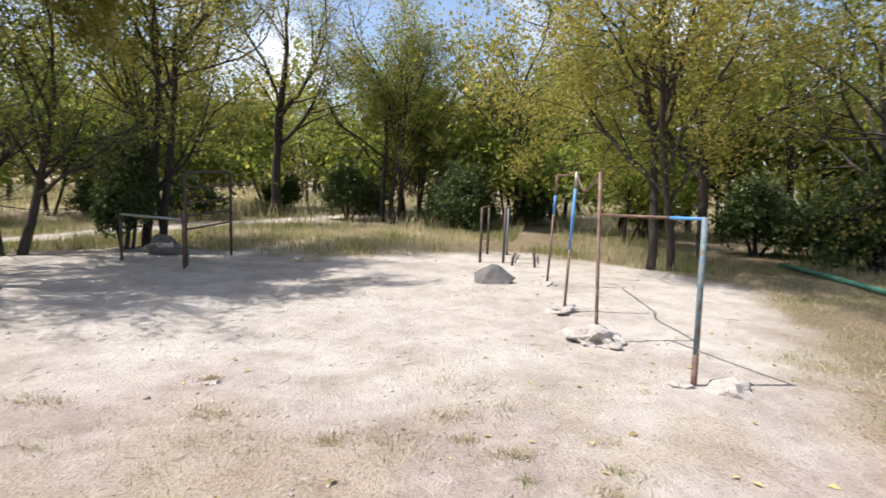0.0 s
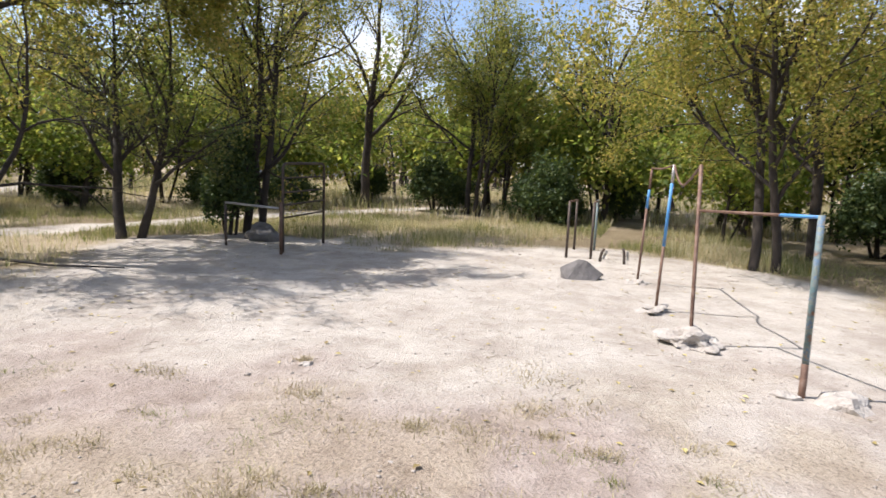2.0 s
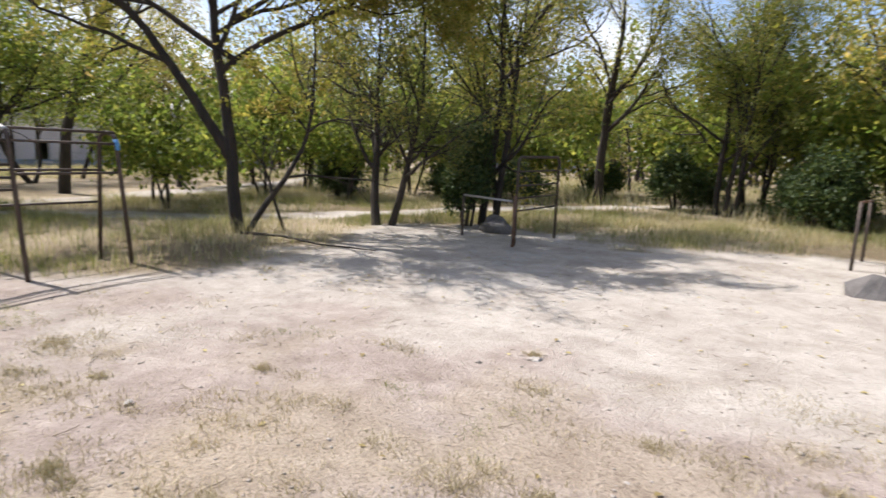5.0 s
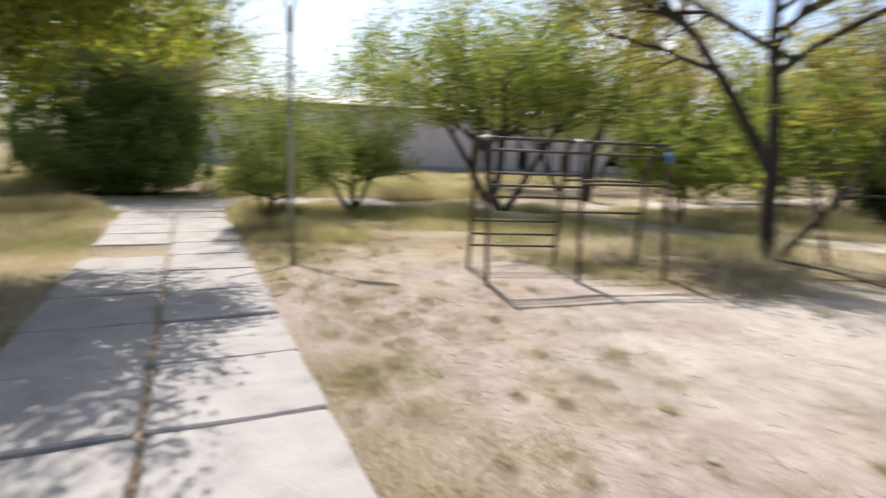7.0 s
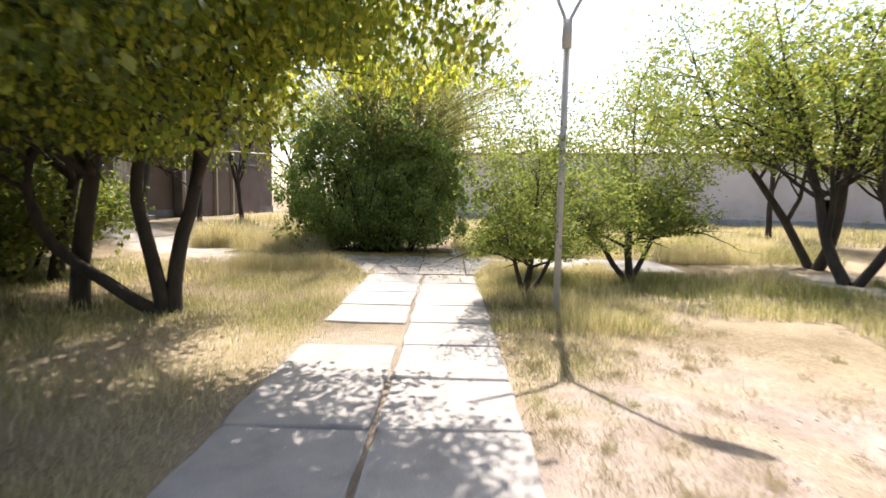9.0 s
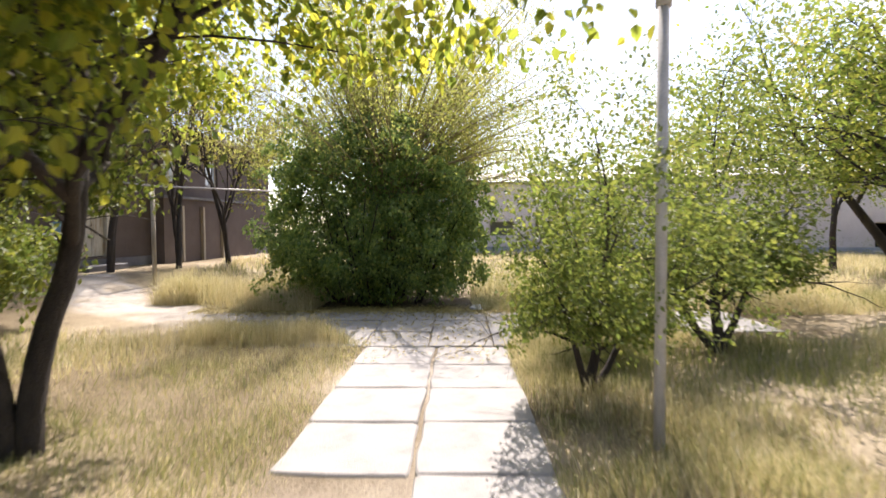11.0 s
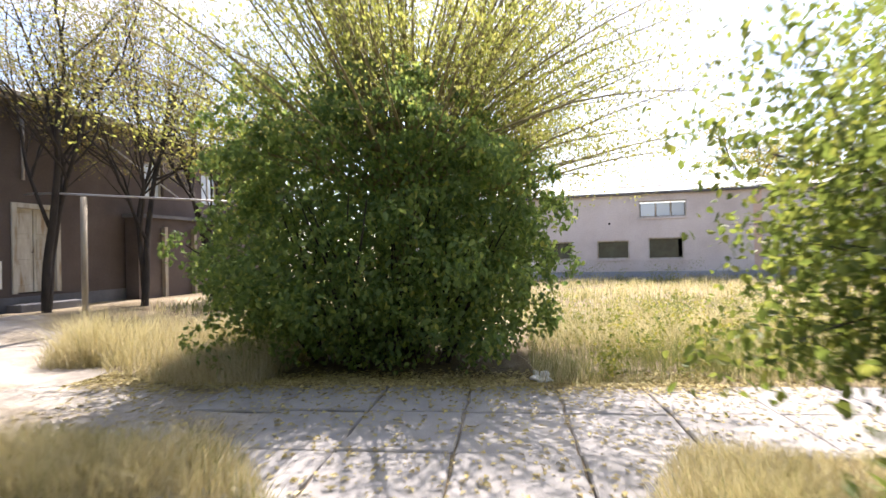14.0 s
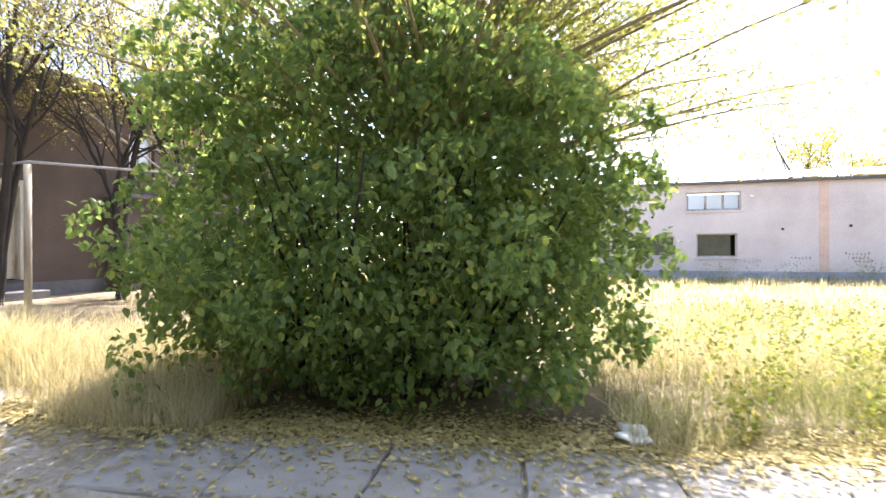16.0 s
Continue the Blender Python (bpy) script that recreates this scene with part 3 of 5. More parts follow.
def pull_up_bars():
    bar = thing("pull_up_bar", 0, 0, 0, 0, "rusty steel pull-up bars with flaking blue paint", "pull-up bar")
    p1, p2, p3, p4 = (2.19, 4.39), (1.73, 5.70), (1.66, 7.0), (1.73, 8.68)
    t1, t2, t3, t4 = (2.17, 4.42, 1.40), (1.68, 5.78, 1.76), (1.72, 7.02, 1.78), (1.80, 8.68, 1.76)
    foot = lambda p: (*p, -0.15)
    h1 = [tuple(np.array((*p1, 0.0)) * (1 - k) + np.array(t1) * k) for k in (0.2,)]
    tube("post", [foot(p1), h1[0]], 0.025, STEEL, bar, "rusty bare foot of the post", 12)
    tube("post", [h1[0], t1], 0.0235, TEAL, bar, "flaked teal and blue painted post", 12)
    tube("post", [foot(p2), (*p2, 0.0), t2], 0.019, STEEL, bar, "rusty brown post", 12)
    h3 = [tuple(np.array((*p3, 0.0)) * (1 - k) + np.array(t3) * k) for k in (0.45, 0.88)]
    tube("post", [foot(p3), h3[0]], 0.018, STEEL, bar, "rusty brown post", 12)
    tube("paint_band", [h3[0], h3[1]], 0.0186, BLUE, bar, "bright blue paint band", 12)
    tube("post_tip", [h3[1], t3], 0.018, GREY_STEEL, bar, "bare grey tip", 12)
    h4 = [tuple(np.array((*p4, 0.0)) * (1 - k) + np.array(t4) * k) for k in (0.66, 0.82)]
    tube("post", [foot(p4), h4[0]], 0.018, STEEL, bar, "rusty brown post", 12)
    tube("paint_band", [h4[0], h4[1]], 0.0186, BLUE, bar, "bright blue paint band", 12)
    tube("post_tip", [h4[1], t4], 0.018, STEEL, bar, "", 12)
    m = (1.70, 5.76, 1.32)
    j = tuple(np.array(m) * 0.28 + np.array((2.175, 4.41, 1.385)) * 0.72)
    tube("crossbar", [m, j], 0.015, STEEL, bar, "worn brown crossbar", 10)
    tube("crossbar", [j, (2.175, 4.41, 1.385)], 0.015, BLUE, bar, "blue end of the crossbar", 10)
    tube("crossbar", bend([t4, tuple((np.array(t4) + np.array(t3)) / 2 - np.array((0, 0, 0.03))), t3], 0.3), 0.013, STEEL, bar, "sagging thin bar", 8)
    tube("crossbar", bend([t3, (1.75, 6.75, 1.50), (1.73, 6.2, 1.66), t2], 0.25), 0.013, STEEL, bar, "bent thin bar", 8)
    for k, (p, r) in enumerate(((p2, 0.21), (p3, 0.16), (p4, 0.15))):
        rng = np.random.default_rng(20 + k)
        lump = thing("footing", p[0], p[1], 0.0, 40 * k, "crumbling pale concrete footing at a post", "footing", "post footings")
        part("lump", rough_rock(rng, r * 1.2, r, 0.06 if k else 0.10, 4, 0.5), LUMP, lump)
    for k, (x, y, r) in enumerate(((2.06, 4.36, 0.10), (2.42, 4.28, 0.19), (1.86, 5.45, 0.07), (1.92, 5.62, 0.06))):
        part_ob = part("rubble", rough_rock(np.random.default_rng(30 + k), r, r * 0.9, r * 0.55, 2, 0.3), LUMP)
        part_ob.matrix_basis = pose(x, y, 0.01, 0, 0, 50 * k)
        tagged(part_ob, "pale lump of broken concrete on the soil", "rubble", "rubble by the bars")


def climbing_frame():
    cf = thing("climbing_arch", 0, 0, 0, 0, "dark rusty steel arched climbing frame with ladder rungs", "climbing frame")
    # front and back feet of the three arches
    front = [(-7.12, 1.60), (-7.18, 2.77), (-7.35, 4.02)]
    back = [(-8.10, 1.60), (-8.03, 2.76), (-7.98, 3.92)]
    top = 1.70
    fr_top = [(-7.22, 1.56), (-7.28, 2.72), (-7.42, 3.92)]
    bk_top = [(-7.75, 1.56), (-7.74, 2.72), (-7.72, 3.88)]
    lerp = lambda a, b, t: tuple(np.array(a) * (1 - t) + np.array(b) * t)
    for a, b, c, d in zip(front, fr_top, bk_top, back):
        tube("arch", bend([(*a, -0.1), (*b, top), (*c, top), (*d, -0.1)], 0.14), 0.027, DARK_STEEL, cf, "", 9)
    for b, x in ((fr_top[0], -7.22), (fr_top[1], -7.28)):
        tube("worn_cap", [(b[0] - 0.02, b[1], top - 0.028), (b[0] - 0.16, b[1], top + 0.004)], 0.031, GREY_STEEL, cf, "worn shiny bend", 9)
    tube("paint_band", [(-7.405, 3.94, 1.48), (-7.417, 3.925, 1.62)], 0.030, BLUE, cf, "blue painted band", 9)

    def rung(i, j, feet, tops, h):
        a, b = lerp((*feet[i], 0), (*tops[i], top), h / top), lerp((*feet[j], 0), (*tops[j], top), h / top)
        tube("rung", [a, b], 0.016, DARK_STEEL, cf, "", 7)
    for h in (1.03, 1.16, 1.30, 1.56):
        rung(0, 1, front, fr_top, h)
    for h in (0.32, 0.48, 0.66):
        rung(0, 1, back, bk_top, h)
    for h in (1.20, 1.56):
        rung(1, 2, front, fr_top, h)
    for h in (0.80, 1.22):
        rung(1, 2, back, bk_top, h)
    for y0, y1 in ((1.56, 2.72), (2.72, 3.9)):
        for x in (-7.36, -7.62):
            tube("rung", [(x, y0, top), (x - 0.02, y1, top)], 0.016, DARK_STEEL, cf, "", 7)


def ladder():
    ld = thing("climbing_ladder", 0, 0, 0, 0, "dark steel ladder frame standing on the clearing edge", "climbing ladder")
    a, b = np.array((-4.37, 9.42)), np.array((-4.20, 10.98))
    tube("frame", bend([(*a, -0.1), (*a, 1.60), (*b, 1.63), (*b, -0.1)], 0.12), 0.027, DARK_STEEL, ld, "", 9)
    for h in (0.62, 0.85, 1.08, 1.34):
        tube("rung", [(*a, h), (*b, h + 0.03)], 0.017, DARK_STEEL, ld, "", 7)
    lo = thing("low_bar", 0, 0, 0, 0, "low steel exercise bar with rusty posts", "exercise bar")
    p, q = (-4.30, 9.20), (-5.70, 9.78)
    tube("post", [(*p, -0.1), (*p, 0.92)], 0.03, STEEL, lo, "", 9)
    tube("post", [(*q, -0.1), (*q, 0.84)], 0.025, DARK_STEEL, lo, "", 9)
    tube("crossbar", [(-4.42, 9.34, 0.80), (*q, 0.82)], 0.022, GREY_STEEL, lo, "worn grey crossbar", 9)


def far_bars():
    pb = thing("parallel_bars", 0, 0, 0, 0, "old steel parallel bars on the sandy ground", "parallel bars")
    pts = {"a": (0.80, 11.0), "b": (1.26, 10.95), "c": (1.48, 12.4), "d": (1.04, 12.3)}
    for k, (x, y) in pts.items():
        tube("post", [(x, y, -0.1), (x, y, 1.10)], 0.026, TEAL if k == "c" else DARK_STEEL, pb, "", 8)
    tube("rail", [(0.80, 11.0, 1.10), (1.04, 12.3, 1.08)], 0.02, STEEL, pb, "", 8)
    tube("rail", [(1.26, 10.95, 1.10), (1.48, 12.4, 1.08)], 0.02, STEEL, pb, "", 8)
    for x, y, dx, h in ((1.39, 10.62, 0.07, 0.27), (1.82, 10.47, -0.04, 0.31)):
        st = tube("steel_stump", bend([(x, y, -0.1), (x + dx * 0.3, y, h * 0.6), (x + dx, y, h)], 0.05), 0.026, DARK_STEEL)
        tagged(st, "short rusty cut-off steel post in the sand", "post stump", "post stumps")


def rocks():
    bm = bmesh.new()
    top = [(-0.30, -0.02, 0.19), (-0.03, 0.02, 0.33), (0.10, 0.0, 0.31), (0.34, 0.02, 0.13), (0.08, 0.30, 0.24), (-0.2, 0.25, 0.2)]
    low = [(-0.27, -0.10, 0.0), (-0.20, -0.20, 0.015), (0.0, -0.20, 0.0), (0.24, -0.12, 0.04), (0.36, 0.03, 0.10), (0.20, 0.30, -0.04), (-0.25, 0.28, -0.04)]
    for p in top + low:
        bm.verts.new(p)
    bmesh.ops.convex_hull(bm, input=bm.verts[:])
    bmesh.ops.subdivide_edges(bm, edges=bm.edges[:], cuts=2, use_grid_fill=True)
    for v in bm.verts:
        v.co += Vector((noise.noise(v.co * 9), noise.noise(v.co * 9 + Vector((7, 0, 0))), noise.noise(v.co * 9 + Vector((0, 7, 0))))) * 0.018
    r = part("boulder", bm, STONE)
    r.matrix_basis = pose(0.87, 8.66, 0.0)
    tagged(r, "angular grey boulder lying on pale sand", "boulder")
    b = part("boulder", rough_rock(np.random.default_rng(5), 0.36, 0.26, 0.3, 3, 0.22), STONE)
    b.matrix_basis = pose(-5.45, 10.75, 0.06)
    tagged(b, "rounded grey boulder in the shade of a shrub", "boulder")


pull_up_bars()
climbing_frame()
ladder()
far_bars()
rocks()


def street_lamp():
    lamp = thing("street_lamp", -10.60, -0.89, 0, 0, "slim pale grey lamp pole with two upswept arms", "street lamp")
    tube("pole", [(0, 0, -0.2), (0, 0, 3.35)], 0.042, POLE_PAINT, lamp, "", 14)
    tube("sleeve", [(0, 0, 3.28), (0, 0, 3.62)], 0.058, POLE_PAINT, lamp, "thicker grey sleeve", 12)
    tube("arm", bend([(0.0, -0.02, 3.6), (0.02, -0.16, 3.95), (0.02, -0.75, 4.75)], 0.2), 0.021, POLE_PAINT, lamp, "", 8)
    arm = tube("arm", bend([(0.0, 0.02, 3.6), (0.03, 0.10, 3.75), (0.06, 0.68, 4.75)], 0.15), 0.021, POLE_PAINT, lamp, "", 8)
    bm = bmesh.new()
    bmesh.ops.create_uvsphere(bm, u_segments=14, v_segments=8, radius=1.0)
    for v in bm.verts:
        v.co = Vector((v.co.x * 0.10, v.co.y * 0.30, v.co.z * (0.07 if v.co.z > 0 else 0.04)))
    head = part("lamp_head", bm, GREY_STEEL, arm, "grey oval lamp head", True)
    head.matrix_basis = pose(0.07, 0.92, 4.88, 30, 0, 0)


street_lamp()


# ---- buildings ----
def local_box(name, parent, material, *dims, bevel=0.0, label=""):
    return part(name, boxed(*dims, bevel=bevel), material, parent, label)


def wall_with_holes(name, parent, material, length, height, thick, holes, x0=0.0, z0=0.0):
    """A wall along local x, its face at y = 0, thick towards +y, with real openings (x0, x1, z0, z1)."""
    bm = bmesh.new()
    xs = sorted({x0, x0 + length, *(h[0] for h in holes), *(h[1] for h in holes)})
    zs = sorted({z0, z0 + height, *(h[2] for h in holes), *(h[3] for h in holes)})
    for xa, xb in zip(xs[:-1], xs[1:]):
        for za, zb in zip(zs[:-1], zs[1:]):
            cx, cz = (xa + xb) / 2, (za + zb) / 2
            if not any(h[0] < cx < h[1] and h[2] < cz < h[3] for h in holes):
                box(bm, xa, xb, 0, thick, za, zb)
    bmesh.ops.remove_doubles(bm, verts=bm.verts[:], dist=0.0005)
    seen = {}
    for f in bm.faces[:]:
        c = f.calc_center_median()
        key = (round(c.x, 3), round(c.y, 3), round(c.z, 3))
        if key in seen:
            bmesh.ops.delete(bm, geom=[f, seen[key]], context="FACES_ONLY")
            seen.pop(key)
        else:
            seen[key] = f
    return part(name, bm, material, parent)


def hall():
    """The long pale hall beyond the field; local x runs along its front, y into it."""
    h = thing("hall", -39.5, -2.5, 0, 93.4, "long pale plastered low hall with broken windows", "building")
    wins = [(-0.1, 1.5, 1.02, 2.04), (-2.5, -0.98, 1.05, 1.95), (-5.2, -3.7, 1.05, 1.95), (-0.5, 1.65, 3.05, 3.85), (-9.1, -7.6, 3.05, 3.85),
            (15.2, 16.1, 0.25, 1.75), (18.6, 19.5, 0.3, 1.6), (22.5, 23.6, 0.8, 1.7), (27, 28, 0.8, 1.7)]
    wall_with_holes("wall", h, PLASTER_PALE, 52, 3.95, 0.35, wins, -14, 0.22)
    local_box("plinth", h, PLINTH, -14, 38, -0.03, 0.35, -0.3, 0.42, label="blue-grey stained plinth")
    local_box("side_wall", h, PLASTER_PALE, -14, -13.7, 0.35, 9, -0.3, 4.17)
    local_box("side_wall", h, PLASTER_PALE, 37.7, 38, 0.35, 9, -0.3, 4.17)
    local_box("back_wall", h, PLASTER_PALE, -13.7, 37.7, 8.7, 9, -0.3, 4.17)
    # added dark sheet: the rooms' shade as a colour behind the windows
    local_box("room_shade", h, VOID, -13.6, 37.6, 2.2, 2.3, 0, 3.9, label="dark sheet standing in for unlit rooms")
    local_box("eave", h, DARK_PLINTH, -14.2, 38.2, -0.22, 0.5, 4.17, 4.29, bevel=0.01, label="grey eave")
    rng = np.random.default_rng(4)
    for k in range(44):
        x = -14.2 + k * 1.19
        dz = rng.uniform(-0.015, 0.03)
        bm = bmesh.new()
        a, b = (-0.32 + rng.uniform(-0.05, 0.05), 4.32 + dz), (4.5, 5.15 + dz)
        for (y, z) in (a, b):
            for i in range(7):
                for t in (0, 0.02):
                    bm.verts.new((x + i * 0.2, y, z + (0.02 if i % 2 else -0.02) + t))
        bm.verts.ensure_lookup_table()
        for i in range(6):
            q = lambda r, i, t: bm.verts[r * 14 + i * 2 + t]
            bm.faces.new((q(0, i, 1), q(0, i + 1, 1), q(1, i + 1, 1), q(1, i, 1)))
            bm.faces.new((q(0, i, 0), q(1, i, 0), q(1, i + 1, 0), q(0, i + 1, 0)))
            bm.faces.new((q(0, i, 0), q(0, i + 1, 0), q(0, i + 1, 1), q(0, i, 1)))
        part("roof_sheet", bm, ROOF, h)
    for x0, x1, z in ((-6, -3.2, 4.52), (-1.5, 2.4, 4.56), (3.1, 5.2, 4.5), (6, 9, 4.55)):
        local_box("loose_batten", h, WOOD_PALE, x0, x1, 0.1, 0.18, z, z + 0.05, label="loose pale batten on the roof")
    local_box("stain_strip", h, ORANGE, 4.5, 4.85, -0.012, 0.0, 0.42, 4.17, label="orange-stained pilaster strip")
    for k, (x0, x1, z0, z1) in enumerate(wins):
        w = 0.06
        bm = bmesh.new()
        for bx in ((x0, x1, z1 - w, z1), (x0, x0 + w, z0, z1 - w), (x1 - w, x1, z0, z1 - w), (x0 + w, x1 - w, z0, z0 + w)):
            box(bm, bx[0], bx[1], 0.12, 0.2, bx[2], bx[3], bevel=0.005)
        win = part("window_frame", bm, WOOD_PALE, h, "flaking pale wooden window frame")
        local_box("window_sill", win, PLASTER_PALE, x0 - 0.1, x1 + 0.1, -0.05, 0.1, z0 - 0.09, z0, bevel=0.005)
        if k in (0, 1, 2):
            local_box("board", win, BOARD, x0 + w, x1 - w - (0.18 if k == 0 else 0), 0.15, 0.17, z0 + w, z1 - w, label="dark board behind the opening")
        if k in (3, 4):
            for f in (0.36, 0.68):
                x = x0 + (x1 - x0) * f
                local_box("mullion", win, WOOD_PALE, x - 0.025, x + 0.025, 0.13, 0.19, z0 + w, z1 - w)
            # pale panes stand in for the sky seen in the openings
            for a, b in ((0.04, 0.34), (0.38, 0.66), (0.70, 0.96)):
                local_box("pane", win, GLASS, x0 + (x1 - x0) * a, x0 + (x1 - x0) * b, 0.155, 0.162, z0 + w + 0.01, z1 - 0.1)
    # flat dark discs; the shade in the vents is their colour
    for x, z in ((3.2, 2.2), (5.6, 2.3), (-1.9, 2.8)):
        bm = bmesh.new()
        bmesh.ops.create_cone(bm, cap_ends=True, segments=10, radius1=0.06, radius2=0.06, depth=0.03)
        o = part("vent_hole", bm, VOID, h, "small vent hole, its dark painted as a flat disc")
        o.matrix_basis = pose(x, -0.004, z, 90, 0, 0)
    rng = np.random.default_rng(8)
    for cx, z, n in ((3.5, 0.95, 6), (5.4, 1.12, 7), (5.5, 0.96, 6), (5.75, 0.82, 5)):
        for i in range(n):
            local_box("scrawl", h, INK, cx + i * 0.13, cx + i * 0.13 + rng.uniform(0.03, 0.09), -0.008, 0.0, z + rng.uniform(-0.03, 0.02), z + rng.uniform(0.05, 0.13))


def old_house():
    """The brown two-storey house with its back yard; local x runs along its front, y into it."""
    h = thing("old_house", -20.2, -16.2, 0.38, 187.0, "dark brown plastered old house with a flaking white door", "building")
    # local x grows towards the far right end as seen from the lane
    wins = [(-1.16, -0.02, 0.42, 2.45), (-3.1, -1.5, 0.62, 1.12), (2.75, 3.6, 3.0, 4.1), (5.4, 6.3, 3.0, 4.1)]
    wall_with_holes("wall", h, PLASTER_DARK, 18, 4.55, 0.4, wins, -7, 0.35)
    local_box("plinth", h, DARK_PLINTH, -7, 11, -0.06, 0.4, -0.6, 0.35, label="dark stained plinth")
    local_box("side_wall", h, PLASTER_DARK, -7, -6.6, 0.4, 7, -0.6, 4.9)
    local_box("side_wall", h, PLASTER_DARK, 10.6, 11, 0.4, 7, -0.6, 4.9)
    local_box("back_wall", h, PLASTER_DARK, -6.6, 10.6, 6.6, 7, -0.6, 4.9)
    # added dark sheet giving the house openings their unlit look
    local_box("room_shade", h, VOID, -6.5, 10.5, 1.6, 1.7, 0, 4.8, label="dark sheet standing in for unlit rooms")
    local_box("roof", h, ROOF, -7.3, 11.3, -0.35, 7.3, 4.9, 5.02, bevel=0.02, label="pale sheet roof edge")
    bm = bmesh.new()
    box(bm, 0.75, 1.35, 1.0, 1.6, 5.02, 5.75, bevel=0.03)
    box(bm, 0.70, 1.40, 0.95, 1.65, 5.62, 5.72, bevel=0.02)
    part("chimney", bm, PLASTER_DARK, h, "weathered chimney")
    for x0 in (-1.08, -0.58):
        leaf = part("door", boxed(x0, x0 + 0.48, 0.10, 0.15, 0.44, 2.40, bevel=0.01), WOOD_PALE, h, "flaking white wooden door leaf")
        for z0, z1 in ((0.6, 1.1), (1.2, 1.7), (1.8, 2.3)):
            local_box("door_panel", leaf, WOOD_PALE, x0 + 0.06, x0 + 0.42, 0.085, 0.10, z0, z1, bevel=0.012)
        if x0 < -1:
            tube("door_handle", [(x0 + 0.44, 0.10, 1.38), (x0 + 0.44, 0.04, 1.38), (x0 + 0.44, 0.04, 1.52)], 0.012, DARK_STEEL, leaf, "dark steel door handle", 6)
    for a in ((-1.2, -1.08, 0.42, 2.52), (-0.10, 0.02, 0.42, 2.52), (-1.08, -0.10, 2.40, 2.52)):
        local_box("door_frame", h, WOOD_PALE, a[0], a[1], -0.04, 0.16, a[2], a[3], bevel=0.008, label="white door frame")
    local_box("step", h, DARK_PLINTH, -1.4, 0.2, -0.5, -0.062, -0.5, 0.20, bevel=0.02, label="concrete door step")
    for a in ((-3.16, -1.44, 0.56, 0.62), (-3.16, -1.44, 1.12, 1.18), (-3.16, -3.1, 0.62, 1.12), (-1.5, -1.44, 0.62, 1.12)):
        local_box("window_frame", h, WHITE_PLASTIC, a[0], a[1], -0.03, 0.1, a[2], a[3], label="white window frame")
    for k in range(7):
        local_box("grille_bar", h, DARK_STEEL, -3.08, -1.52, 0.02, 0.035, 0.66 + k * 0.065, 0.675 + k * 0.065)
    for x0, x1 in ((2.75, 3.6), (5.4, 6.3)):
        bm = bmesh.new()
        for a in ((x0, x1, 3.0, 3.06), (x0, x1, 4.04, 4.1), (x0, x0 + 0.06, 3.06, 4.04), (x1 - 0.06, x1, 3.06, 4.04)):
            box(bm, a[0], a[1], 0.1, 0.18, a[2], a[3])
        win = part("window_frame", bm, WOOD_PALE, h)
        local_box("mullion", win, WOOD_PALE, (x0 + x1) / 2 - 0.03, (x0 + x1) / 2 + 0.03, 0.1, 0.18, 3.06, 4.04)
        for a, b in ((x0 + 0.06, (x0 + x1) / 2 - 0.03), ((x0 + x1) / 2 + 0.03, x1 - 0.06)):
            local_box("pane", win, GLASS, a, b, 0.13, 0.137, 3.06, 4.04)
    tube("drain_pipe", [(-0.95, -0.07, 3.05), (-0.95, -0.07, 4.5)], 0.035, GREY_STEEL, h, "pale vertical gas pipe", 8)
    tube("stair_rail", [(1.0, -0.12, 4.5), (4.1, -0.12, 3.1)], 0.025, GREY_STEEL, h, "thin slanting pipe on the wall", 8)
    # the lean-to beside it
    local_box("shed_wall", h, PLASTER_DARK, 2.0, 8.5, -0.5, -0.28, -0.6, 2.35, label="lower brown yard wall")
    local_box("shed_wall", h, PLASTER_DARK, 2.0, 2.22, -0.28, -0.065, -0.6, 2.35)
    local_box("shed_roof", h, DARK_PLINTH, 1.9, 8.6, -0.6, -0.065, 2.35, 2.45, label="dark lean-to roof")
    for x in (2.9, 4.2, 5.6):
        local_box("fence_post", h, WOOD_POST, x, x + 0.12, -0.62, -0.502, -0.6, 2.1, label="weathered brown post")
    bucket = bmesh.new()
    bmesh.ops.create_cone(bucket, cap_ends=True, segments=16, radius1=0.13, radius2=0.17, depth=0.3)
    b = part("bucket", bucket, BLUE_PLASTIC)
    p = h.matrix_basis @ Vector((-1.95, 0.06, 1.34))
    b.matrix_basis = Matrix.Translation(p)
    tagged(b, "blue plastic bucket on a window ledge", "bucket")
    rack = thing("pipe_run", 0, 0, 0, 0, "thin pale gas pipe carried on a wooden post", "gas pipe")
    a, c, e = h.matrix_basis @ Vector((-0.95, -0.10, 2.72)), h.matrix_basis @ Vector((-0.95, -0.9, 2.70)), Vector((-18.15, -12.55, 2.78))
    tube("post", [(-18.15, -12.55, -0.1), (-18.15, -12.55, 2.74)], 0.055, WOOD_POST, rack, "pale weathered post", 8)
    tube("pipe", [tuple(a), tuple(c), tuple(e)], 0.022, GREY_STEEL, rack, "", 8)
    tube("pipe", [tuple(e), (-20.4, -11.6, 2.8), (-24.5, -10.0, 2.85)], 0.022, GREY_STEEL, rack, "", 8)


hall()
old_house()


